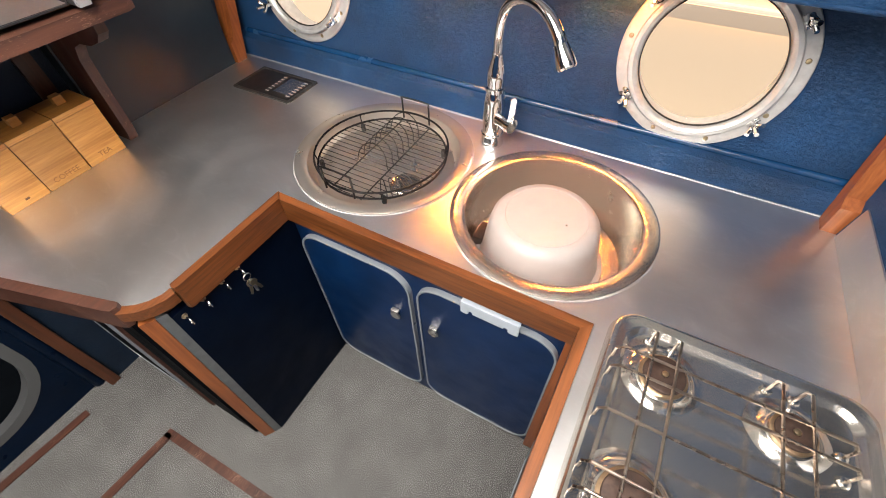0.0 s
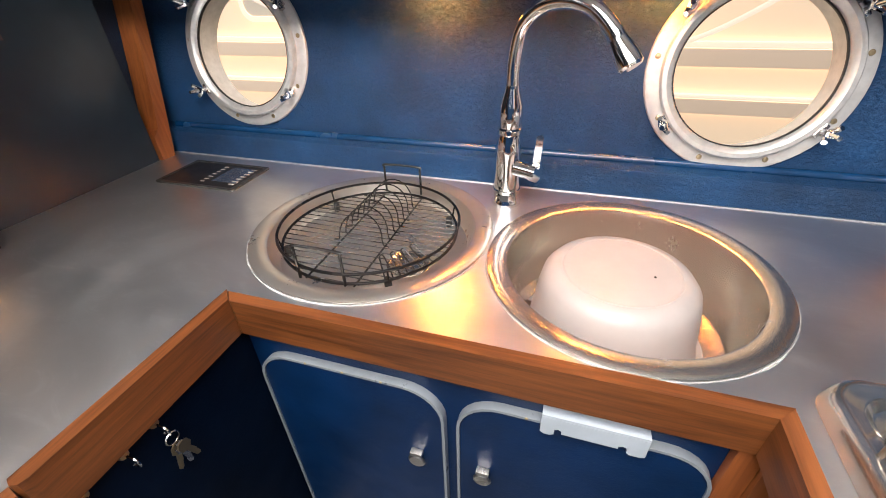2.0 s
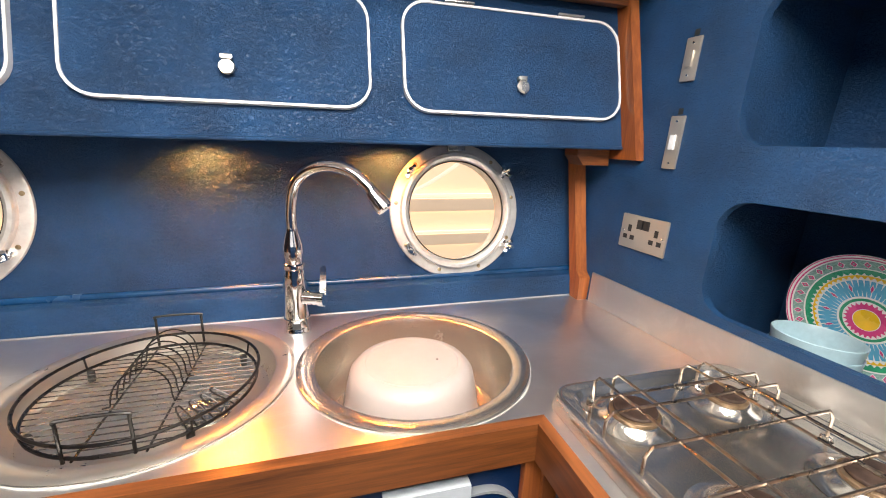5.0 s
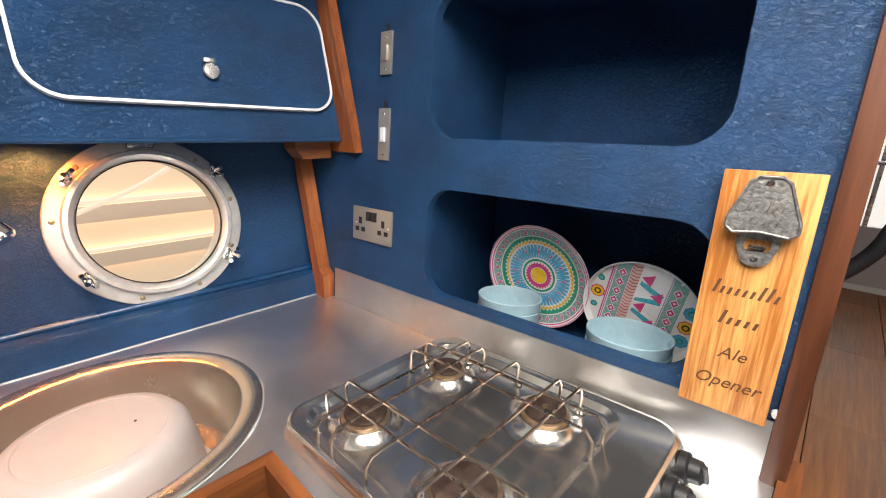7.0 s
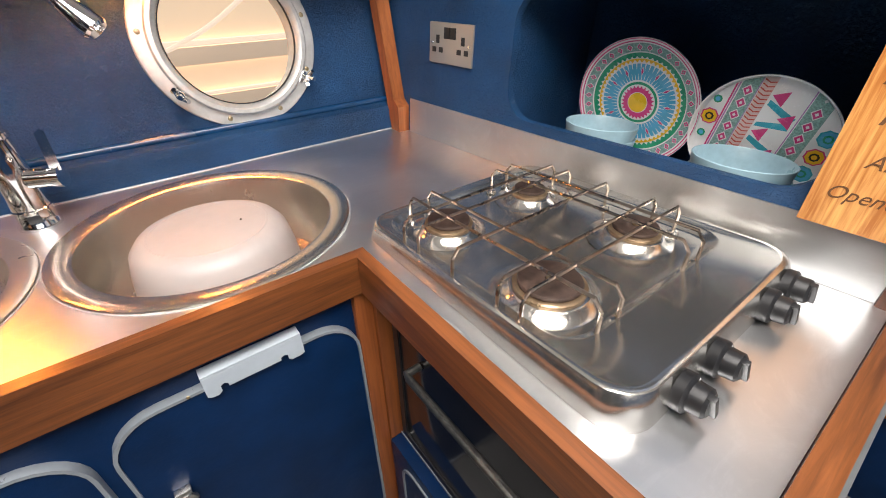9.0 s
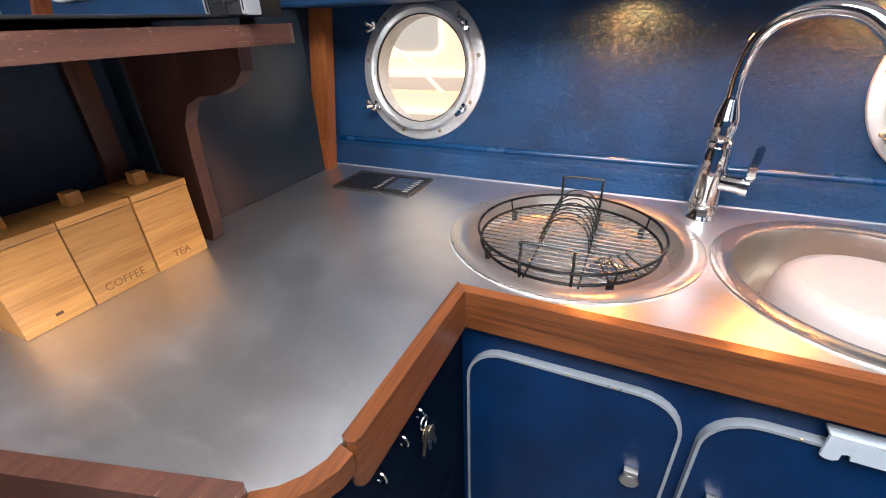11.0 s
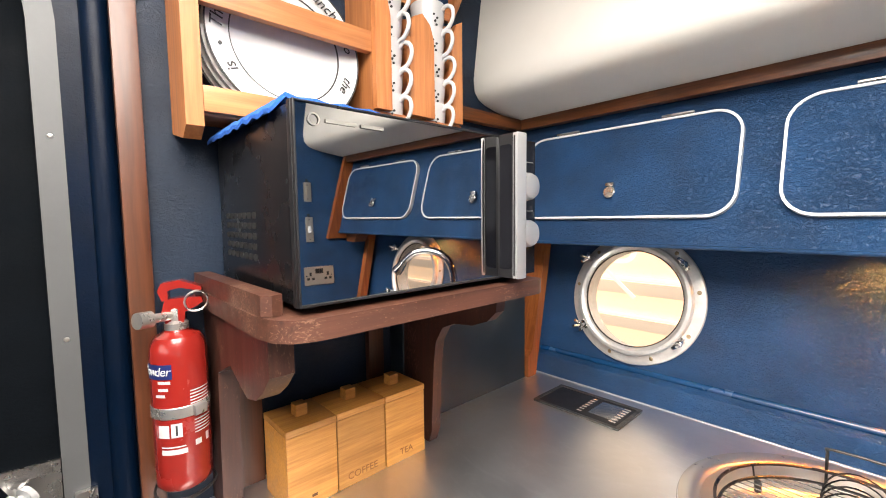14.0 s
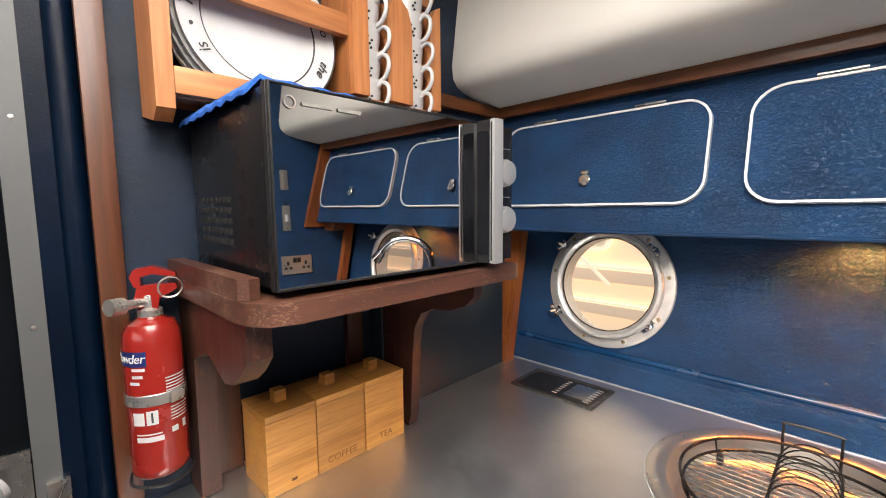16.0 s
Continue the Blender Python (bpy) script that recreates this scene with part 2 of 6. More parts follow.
DARKWOOD = worn_wood("worn_dark_mahogany", (0.024, 0.0095, 0.0065), (0.095, 0.036, 0.022), (0.34, 0.20, 0.13), 1)
DARKWOOD_Z = worn_wood("dark_mahogany_upright", (0.024, 0.0085, 0.0058), (0.080, 0.028, 0.017), (0.24, 0.135, 0.085), 2)
TEAK_Y = wood("oiled_teak_y", (0.26, 0.085, 0.026), (0.55, 0.22, 0.075), 1, 0.42)
TEAK_Z = wood("oiled_teak_z", (0.26, 0.085, 0.026), (0.55, 0.22, 0.075), 2, 0.42)
BAMBOO = wood("bamboo_ply", (0.30, 0.120, 0.024), (0.54, 0.26, 0.060), 1, 0.4, 2.4)
PINE = wood("varnished_pitch_pine", (0.36, 0.125, 0.025), (0.70, 0.36, 0.11), 2, 0.4, 2.4, 0.15, 0.3, 0.10)
PLANK = wood("varnished_floor_plank", (0.15, 0.046, 0.010), (0.40, 0.150, 0.036), 0, 0.42, 0.8, 0.04, 0.5)
NOSING = wood("orange_varnished_nosing", (0.20, 0.065, 0.012), (0.42, 0.165, 0.036), 1, 0.34, 0.8, 0.12, 0.4)
ALU = worn_sheet("brushed_aluminium_sheet", (0.76, 0.77, 0.78), 0.34)
ALU_SPLASH = worn_sheet("scorched_aluminium_sheet", (0.68, 0.68, 0.67), 0.40, ((0.245, 0.0, 0.825, 0.075), (0.085, 0.0, 0.812, 0.06), (0.35, 0.0, 0.80, 0.05)))
ALU_TRIM = brushed("satin_aluminium_trim", (0.52, 0.53, 0.54), 0.38, (40, 40, 4), 0.03, 0.08, 0)
ALU_TRIM.node_tree.nodes["Principled BSDF"].inputs["Metallic"].default_value = 0.6
PLATE_METAL = brushed("satin_switch_plate", (0.46, 0.43, 0.385), 0.34, (12, 12, 200), 0.04, 0.08, 0.02)
PLATE_METAL.node_tree.nodes["Principled BSDF"].inputs["Metallic"].default_value = 0.7
STEEL = brushed("stainless_steel", (0.64, 0.625, 0.59), 0.19, (12, 200, 12), 0.03, 0.10, 0.01)
SINK = brushed("spun_sink_steel", (0.60, 0.565, 0.51), 0.26, (80, 80, 80), 0.015, 0.05, 0)
DRAINER = brushed("dull_drainer_steel", (0.60, 0.57, 0.52), 0.30, (80, 80, 80), 0.04, 0.08, 0)
DRAINER.node_tree.nodes["Principled BSDF"].inputs["Metallic"].default_value = 0.88
for _m in (STEEL, SINK):
    _m.node_tree.nodes["Principled BSDF"].inputs["Metallic"].default_value = 0.95
CHROME = plain("polished_chrome", (0.82, 0.82, 0.82), 0.07, 1.0, 0.03, 30, 0, 0.04)
NICKEL = plain("satin_nickel", (0.62, 0.60, 0.57), 0.28, 1.0, 0.08)
PALEMETAL = plain("dull_nickel_casting", (0.50, 0.48, 0.45), 0.28, 0.8, 0.08, 60)
CAST = plain("cast_alloy_ring", (0.62, 0.61, 0.59), 0.40, 0.55, 0.10, 60, 0, 0.10, 0.06)
BRASSY = plain("worn_brass_screw", (0.42, 0.33, 0.20), 0.35, 1.0)
IRON = plain("dark_cast_iron", (0.16, 0.16, 0.15), 0.42, 0.9, 0.35, 90, 0, 0.1, 0.5)
CASTGREY = plain("rubbed_cast_iron", (0.27, 0.27, 0.26), 0.42, 0.75, 0.45, 160, 0, 0.1, 0.6)
HEATED = plain("heat_browned_wire", (0.36, 0.30, 0.25), 0.3, 1.0, 0.3, 60)
BLACK = plain("black_plastic", (0.012, 0.012, 0.013), 0.38)
GLOSS_BLACK = plain("glossy_black_enamel", (0.006, 0.006, 0.007), 0.27, 0, 0.2, 20)
BLACK_WIRE = plain("black_coated_wire", (0.005, 0.005, 0.005), 0.28, 0.0)
BURNT_BRASS = plain("heat_stained_brass", (0.34, 0.24, 0.15), 0.36, 0.85, 0.3, 60)
GRID_WIRE = plain("dark_worn_wire", (0.06, 0.056, 0.052), 0.25, 0.8)
BROWN_METAL = plain("sooty_burner_cap", (0.055, 0.034, 0.026), 0.55, 0.3, 0.4, 80)
MIRROR = plain("black_mirror_glass", (0.50, 0.50, 0.50), 0.015, 1.0, 0.01, 10, 0, 0.004)
OVENGLASS = plain("black_oven_glass", (0.010, 0.010, 0.012), 0.06, 0.0, 0.1)
TRIM = plain("white_edge_trim", (0.64, 0.66, 0.68), 0.4, 0.0, 0.06)
GREYTRIM = plain("grey_edge_trim", (0.27, 0.30, 0.33), 0.35, 0.3, 0.1)
SEALANT = plain("grey_sealant_and_rim_glint", (0.42, 0.42, 0.41), 0.6, 0, 0.25, 80)
END_GREY = plain("dull_grey_board", (0.085, 0.092, 0.098), 0.5, 0, 0.2, 40)
WHITE = plain("white_glaze", (0.50, 0.50, 0.505), 0.16, 0, 0.03)
PLASTIC_W = plain("cream_white_plastic", (0.39, 0.35, 0.33), 0.46, 0, 0.03)
BRACKET_W = plain("pale_grey_enamel", (0.40, 0.45, 0.50), 0.4, 0, 0.05)
PALEBLUE = plain("pale_blue_melamine", (0.30, 0.44, 0.50), 0.35, 0, 0.08, 60, 0, 0.1, 0.2)
RED = plain("red_enamel", (0.235, 0.014, 0.010), 0.24, 0, 0.06, 20, 0.4)
NAVY = plain("navy_print", (0.010, 0.018, 0.10), 0.4)
INK = plain("black_ink", (0.015, 0.015, 0.015), 0.5)
FAINT_BURN = plain("faint_burnt_lettering", (0.21, 0.085, 0.020), 0.6)
BURN = plain("burnt_lettering", (0.10, 0.040, 0.012), 0.6)
SILVERPRINT = plain("silver_print", (0.30, 0.29, 0.27), 0.4, 0.4)
RUBBER = plain("black_rubber", (0.014, 0.014, 0.014), 0.6)
CHINA = plain("white_melamine", (0.80, 0.79, 0.78), 0.25, 0, 0.03)
CLOTH = plain("blue_terry_cloth", (0.012, 0.10, 0.42), 0.9, 0, 0.3, 220, 0, 0.05, 0.9)
PINK = plain("magenta_print", (0.62, 0.06, 0.22), 0.3)
GREEN = plain("green_print", (0.03, 0.30, 0.16), 0.3)
AQUA = plain("turquoise_print", (0.05, 0.36, 0.46), 0.3)
YELLOW = plain("yellow_print", (0.80, 0.50, 0.02), 0.3)
LILAC = plain("lilac_print", (0.42, 0.22, 0.46), 0.3)
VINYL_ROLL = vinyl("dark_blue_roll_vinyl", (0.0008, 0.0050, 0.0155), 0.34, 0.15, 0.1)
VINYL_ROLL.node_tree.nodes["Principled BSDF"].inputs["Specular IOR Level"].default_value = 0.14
# dark vinyl blackened further, to stand in for shade at door and arm front
DOOR_SHADED = vinyl("shade_darkened_door_vinyl", (0.0020, 0.0032, 0.0048), 0.7, 0.15)
DOOR_SHADED.node_tree.nodes["Principled BSDF"].inputs["Specular IOR Level"].default_value = 0.06
# navy vinyl with the shade of the unlit cupboard side in its colour
VINYL_SHADED = vinyl("shaded_navy_vinyl", (0.0007, 0.0038, 0.0125), 0.5, 0.12, 0.08)
VINYL_SHADED.node_tree.nodes["Principled BSDF"].inputs["Specular IOR Level"].default_value = 0.08
# aluminium coloured dark in place of the shade that falls on the door edge
DOOR_ALU_SHADED = brushed("shade_darkened_aluminium", (0.11, 0.114, 0.118), 0.55, (40, 40, 4), 0.04, 0.12, 0)
DOOR_ALU_SHADED.node_tree.nodes["Principled BSDF"].inputs["Metallic"].default_value = 0.4
SKYPRINT = plain("sky_blue_print", (0.10, 0.40, 0.62), 0.3)
SAGEPRINT = plain("sage_print", (0.24, 0.40, 0.37), 0.3, 0, 0.35, 300)
BLUSHPRINT = plain("blush_print", (0.70, 0.50, 0.46), 0.3)
CORALPRINT = plain("coral_print", (0.55, 0.10, 0.08), 0.3)
PANE = glass("porthole_glass", (1.0, 0.98, 0.95))

CARPET, _nt, _b = mat("grey_flecked_carpet")
_n = noise_node(_nt, 300, 6, 0.8)
_n2 = noise_node(_nt, 9, 5, 0.6)
_r = ramp(_nt, _n.outputs["Fac"], [(0.38, grey(0.020)), (0.5, (0.105, 0.104, 0.098)), (0.62, grey(0.40))])
_r2 = ramp(_nt, _n2.outputs["Fac"], [(0.3, grey(0.75)), (0.7, grey(1.1))])
_mx = _nt.nodes.new("ShaderNodeMixRGB")
_mx.blend_type = "MULTIPLY"
_mx.inputs["Fac"].default_value = 1.0
link(_nt, _r.outputs["Color"], _mx.inputs["Color1"])
link(_nt, _r2.outputs["Color"], _mx.inputs["Color2"])
link(_nt, _mx.outputs["Color"], _b.inputs["Base Color"])
_b.inputs["Roughness"].default_value = 0.95
bump(_nt, _b, _n.outputs["Fac"], 0.8, 0.004)

# ---- mesh helpers ----
ORG = {}


def thing(name, base, label, category, group="", kind="", m=None):
    """An Empty at the thing's base. Parts are given in world metres, or in the thing's own frame when m is given."""
    ob = new(name)
    ob.empty_display_size = 0.05
    if m is not None:
        ob.matrix_world = m
        ORG[ob.name] = Vector((0, 0, 0))
    else:
        ob.location = base
        ORG[ob.name] = Vector(base)
    return tagged(ob, label, category, group, kind)


def finish(name, bm, material, org, smooth):
    bmesh.ops.recalc_face_normals(bm, faces=bm.faces)
    bmesh.ops.translate(bm, vec=-org, verts=bm.verts)
    me = bpy.data.meshes.new(name)
    bm.to_mesh(me)
    bm.free()
    me.materials.append(material)
    if smooth:
        me.polygons.foreach_set("use_smooth", [True] * len(me.polygons))
        me.set_sharp_from_angle(angle=radians(35))
    return me


def part(name, bm, material, parent, label="", smooth=True):
    org = ORG[parent.name]
    ob = new(name, finish(name, bm, material, org, smooth))
    ob.parent = parent
    ORG[ob.name] = org
    if label:
        ob["label"] = label
    return ob


def solo(name, bm, material, label, category, base=(0, 0, 0), group="", kind="", smooth=True, m=None):
    ob = new(name, finish(name, bm, material, Vector(base) if m is None else Vector((0, 0, 0)), smooth))
    if m is not None:
        ob.matrix_world = m
        ORG[ob.name] = Vector((0, 0, 0))
    else:
        ob.location = base
        ORG[ob.name] = Vector(base)
    return tagged(ob, label, category, group, kind)


def box(x0, x1, y0, y1, z0, z1, bev=0.0, bm=None, seg=2):
    out = bmesh.new() if bm is None else bm
    vs = bmesh.ops.create_cube(out, size=1.0)["verts"]
    for v in vs:
        v.co = Vector((x0 + (v.co.x + 0.5) * (x1 - x0), y0 + (v.co.y + 0.5) * (y1 - y0), z0 + (v.co.z + 0.5) * (z1 - z0)))
    if bev:
        es = list({e for v in vs for e in v.link_edges})
        bmesh.ops.bevel(out, geom=es, offset=bev, segments=seg, affect="EDGES", profile=0.7)
    return out


def frame_map(axis):
    """Maps (a, b, depth) to world: the outline lies across the named axis."""
    return {"x": lambda a, b, d: (d, a, b), "y": lambda a, b, d: (a, d, b), "z": lambda a, b, d: (a, b, d)}[axis]


def plate(loops, d0, d1, axis="z", bm=None, bev=0.0):
    """A sheet between two depths, with an outer outline and holes."""
    from mathutils.geometry import tessellate_polygon
    out = bmesh.new() if bm is None else bm
    f = frame_map(axis)
    flat = [p for lp in loops for p in lp]
    lo = [out.verts.new(f(a, b, d0)) for a, b in flat]
    hi = [out.verts.new(f(a, b, d1)) for a, b in flat]
    for tri in tessellate_polygon([[Vector((a, b, 0)) for a, b in lp] for lp in loops]):
        for side in (lo, hi):
            try:
                out.faces.new([side[i] for i in tri])
            except ValueError:
                pass
    start = 0
    for lp in loops:
        n = len(lp)
        for i in range(n):
            j = (i + 1) % n
            out.faces.new((lo[start + i], lo[start + j], hi[start + j], hi[start + i]))
        start += n
    if bev:
        es = [e for e in out.edges if len(e.link_faces) == 2 and e.calc_face_angle(0) > 0.6]
        bmesh.ops.bevel(out, geom=es, offset=bev, segments=2, affect="EDGES")
    return out


def rrect(a0, a1, b0, b1, r, n=7):
    pts = []
    for ca, cb, s in ((a1 - r, b1 - r, 0), (a0 + r, b1 - r, 90), (a0 + r, b0 + r, 180), (a1 - r, b0 + r, 270)):
        for i in range(n + 1):
            t = radians(s + 90 * i / n)
            pts.append((ca + r * math.cos(t), cb + r * math.sin(t)))
    return pts


def circle(ca, cb, r, n=48):
    return [(ca + r * math.cos(2 * math.pi * i / n), cb + r * math.sin(2 * math.pi * i / n)) for i in range(n)]


def spline(pts, n=8):
    """Catmull-Rom through the points."""
    p = [Vector(q) for q in pts]
    p = [2 * p[0] - p[1]] + p + [2 * p[-1] - p[-2]]
    out = []
    for i in range(1, len(p) - 2):
        for k in range(n):
            t = k / n
            a, b, c, d = p[i - 1:i + 3]
            out.append(0.5 * (2 * b + (c - a) * t + (2 * a - 5 * b + 4 * c - d) * t * t + (3 * b - a - 3 * c + d) * t ** 3))
    return out + [p[-2]]


def tube(pts, r, seg=8, closed=False, bm=None):
    out = bmesh.new() if bm is None else bm
    p = [Vector(q) for q in pts]
    n = len(p)
    rr = r if isinstance(r, (list, tuple)) else [r] * n
    rings = []
    up = None
    for i in range(n):
        d = (p[(i + 1) % n] - p[i - 1]) if closed or 0 < i < n - 1 else (p[min(i + 1, n - 1)] - p[max(i - 1, 0)])
        d.normalize()
        if up is None:
            up = d.orthogonal().normalized()
        up = (up - d * up.dot(d))
        if up.length < 1e-6:
            up = d.orthogonal()
        up.normalize()
        side = d.cross(up)
        rings.append([out.verts.new(p[i] + rr[i] * (math.cos(2 * math.pi * k / seg) * up + math.sin(2 * math.pi * k / seg) * side)) for k in range(seg)])
    for i in range(n if closed else n - 1):
        a, b = rings[i], rings[(i + 1) % n]
        off = 0
        if closed and i == n - 1:
            off = min(range(seg), key=lambda o: (a[0].co - b[o].co).length)
        for k in range(seg):
            out.faces.new((a[k], a[(k + 1) % seg], b[(k + 1 + off) % seg], b[(k + off) % seg]))
    if not closed:
        out.faces.new(rings[0][::-1])
        out.faces.new(rings[-1])
    return out


def lathe(profile, seg=40, m=None, bm=None):
    """Turns (radius, height) round z, then moves it by m."""
    out = bmesh.new() if bm is None else bm
    rings, made = [], []
    for r, z in profile:
        if r < 1e-5:
            rings.append([out.verts.new((0, 0, z))])
        else:
            rings.append([out.verts.new((r * math.cos(2 * math.pi * k / seg), r * math.sin(2 * math.pi * k / seg), z)) for k in range(seg)])
        made += rings[-1]
    for a, b in zip(rings, rings[1:]):
        for k in range(seg):
            k2 = (k + 1) % seg
            if len(a) == 1 and len(b) == 1:
                continue
            if len(a) == 1:
                out.faces.new((a[0], b[k], b[k2]))
            elif len(b) == 1:
                out.faces.new((a[k], b[0], a[k2]))
            else:
                out.faces.new((a[k], b[k], b[k2], a[k2]))
    if m is not None:
        bmesh.ops.transform(out, matrix=m, verts=made)
    return out


def rod(a, b, r, seg=12, bm=None):
    return tube([a, b], r, seg, False, bm)


def moved(bm, m):
    bmesh.ops.transform(bm, matrix=m, verts=bm.verts)
    return bm


def writing(name, text, size, m, material, parent, label="", shear=0.0, depth=0.0004):
    """Lettering as a mesh, centred, facing the frame's -y."""
    cu = bpy.data.curves.new(name, "FONT")
    cu.body, cu.size, cu.align_x, cu.align_y, cu.extrude, cu.shear = text, size, "CENTER", "CENTER", depth, shear
    cu.resolution_u = 3
    tmp = bpy.data.objects.new(name, cu)
    me = bpy.data.meshes.new_from_object(tmp)
    bpy.data.objects.remove(tmp)
    me.transform(m @ pose(0, 0, 0, 90, 0, 0))
    me.transform(Matrix.Translation(-ORG[parent.name]))
    me.materials.clear()
    me.materials.append(material)
    ob = new(name, me)
    ob.parent = parent
    ORG[ob.name] = ORG[parent.name]
    if label:
        ob["label"] = label
    return ob

# ---- large structure ----
C = 0.78                                    # worktop height
RW = pose(0.428, 0, 0.85, -4, 0, -86.1) @ pose(0, 0, -0.85)        # galley's end partition: x runs out along it, y goes into it
HW = pose(0, 0.545, 0.865, -10.0)           # hull lining, leaning outboard
CF = pose(0, 0.405, 1.205, -14.0)           # face of the wall cabinets


def structure(name, bm, material, label, category, m=None, smooth=True):
    return solo(name, bm, material, label, category, kind="structure", m=m, smooth=smooth)


floor = structure("floor", box(-1.9, 0.93, -2.3, 0.7, -0.05, 0.0), CARPET, "grey flecked carpet on the galley sole", "floor")
for fx0, fy0, fx1, fy1 in ((-1.10, -0.55, -0.60, -0.535), (-1.085, -0.55, -1.115, -0.95), (-1.405, -0.64, -1.43, -1.0)):
    d = Vector((fx1 - fx0, fy1 - fy0, 0))
    n = Vector((-d.y, d.x, 0)).normalized() * 0.014
    p0, p1 = Vector((fx0, fy0, 0)), Vector((fx1, fy1, 0))
    part("hatch_strip", plate([[(q.x, q.y) for q in (p0 - n, p1 - n, p1 + n, p0 + n)]], -0.002, 0.005, "z", None, 0.002), DARKWOOD, floor, "brown wooden edging of a floor hatch")

# raised wheelhouse floor behind a blue riser
riser = structure("step_riser", box(0.93, 0.96, -2.3, 0.7, 0.0, 0.29, 0.003), VINYL_LOW, "blue vinyl riser below the wheelhouse floor", "step")
floor_2 = structure("floor_2", box(0.962, 3.4, -2.3, 0.7, 0.22, 0.300), DARKWOOD, "varnished plank floor of the wheelhouse", "floor")
part("nosing", box(0.905, 0.952, -2.3, 0.7, 0.290, 0.325, 0.008), NOSING, riser, "rounded varnished nosing")
part("nosing_board", box(0.9535, 1.001, -2.3, 0.7, 0.2905, 0.326, 0.003), NOSING, riser, "varnished board behind the nosing")
for ny in (-0.55, -0.86, -1.2, -1.6):
    part("nosing_screw", lathe([(0, 0), (0.008, 0), (0.009, 0.003), (0.006, 0.006), (0, 0.007)], 12, pose(0.905, ny, 0.303, 0, -90)), NICKEL, riser, "worn metal stud")

# hull lining with its two portholes cut through
PORTS = ((-1.110, 0.184), (0.020, 0.165))
PR = 0.138
wall_hull = structure("wall_hull", plate([[(-1.5, -0.02), (0.5, -0.02), (0.5, 0.74), (-1.5, 0.74)]] + [circle(a, b, PR + 0.012) for a, b in PORTS], 0.0, 0.03, "y"), VINYL,
                      "blue grained leathercloth lining of the hull side", "wall", HW)
prof = [(0.600, 0.70), (0.508, 0.70), (0.508, 0.830), (0.512, 0.840), (0.520, 0.845), (0.534, 0.848), (0.540, 0.854), (0.546, 0.860), (0.600, 0.860)]
structure("wall_base_ledge", plate([prof], -1.43, 0.43, "x"), VINYL, "padded blue vinyl ledge above the worktop", "wall")
structure("trim_bead", tube([(-1.39, 0.5400, 0.8530), (0.40, 0.5400, 0.8530)], 0.0085, 16), VINYL_BEAD, "welted seam along the padded ledge", "trim")
structure("trim_joint", box(-1.39, 0.40, 0.5050, 0.5078, C, C + 0.002), ALU_TRIM, "white sealant along the back of the worktop", "trim")

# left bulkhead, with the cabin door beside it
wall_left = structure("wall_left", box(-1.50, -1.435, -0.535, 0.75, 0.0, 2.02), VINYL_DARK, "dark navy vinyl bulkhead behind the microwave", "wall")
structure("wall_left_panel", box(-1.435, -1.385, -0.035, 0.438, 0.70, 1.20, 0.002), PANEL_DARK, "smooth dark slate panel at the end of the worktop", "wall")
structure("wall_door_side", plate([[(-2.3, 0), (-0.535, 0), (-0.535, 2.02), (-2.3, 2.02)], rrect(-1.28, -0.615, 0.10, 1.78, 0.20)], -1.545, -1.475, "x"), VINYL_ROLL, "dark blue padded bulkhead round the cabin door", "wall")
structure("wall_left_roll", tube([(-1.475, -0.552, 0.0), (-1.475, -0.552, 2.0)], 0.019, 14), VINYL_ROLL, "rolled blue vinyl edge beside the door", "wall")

# far walls, closing the boat
# unseen side; its windows are added to let light in
wall_port = structure("wall_port", plate([[(-1.6, 0), (3.4, 0), (3.4, 2.3), (-1.6, 2.3)], rrect(-1.4, 0.2, 1.2, 1.7, 0.1), rrect(0.9, 2.9, 1.15, 1.75, 0.1)], -2.34, -2.28, "y"), VINYL,
                      "unseen blue lined cabin side with two long windows added for light", "wall")
structure("wall_stern", plate([[(-2.3, 0.3), (0.75, 0.3), (0.75, 2.3), (-2.3, 2.3)], [(-1.75, 0.36), (-0.25, 0.36), (-0.25, 1.95), (-1.75, 1.95)]], 3.36, 3.42, "x"), HEADLINER, "pale wheelhouse bulkhead round the glazed doors", "wall")
structure("wall_starboard_aft", box(0.78, 3.4, 0.66, 0.75, 0.28, 2.3), VINYL, "blue lined side of the wheelhouse", "wall")

# partition with two rounded niches
NLOW, NUP = (-0.128, 0.415, 0.885, 1.118), (-0.135, 0.40, 1.222, 1.50)
wall_right = structure("wall_right", plate([[(-0.62, 0.0), (0.535, 0.0), (0.535, 2.02), (-0.62, 2.02)], rrect(*NLOW, 0.06), rrect(*NUP, 0.06)], 0.0, 0.02, "y", None, 0.004), VINYL,
                       "blue leathercloth partition with two rounded niches", "wall", RW)
structure("wall_right_back", box(-0.62, 0.47, 0.32, 0.34, 0.0, 2.02), VINYL, "back of the galley partition", "wall", RW)
structure("wall_right_end", box(0.44, 0.47, 0.021, 0.319, 0.0, 2.02), VINYL, "end of the galley partition", "wall", RW)


def niche(name, a0, a1, b0, b1, depth):
    bm = box(a0, a1, 0.0205, depth, b0, b1)
    front = [f for f in bm.faces if f.calc_center_median().y < 0.021]
    bmesh.ops.delete(bm, geom=front, context="FACES")
    return structure(name, bm, VINYL, "blue lined recess in the partition", "niche", RW, False)


niche("niche_low", NLOW[0] - 0.01, NLOW[1] + 0.01, 0.788, NLOW[3] + 0.01, 0.30)
niche("niche_up", NUP[0] - 0.01, NUP[1] + 0.01, NUP[2] - 0.01, NUP[3] + 0.02, 0.30)
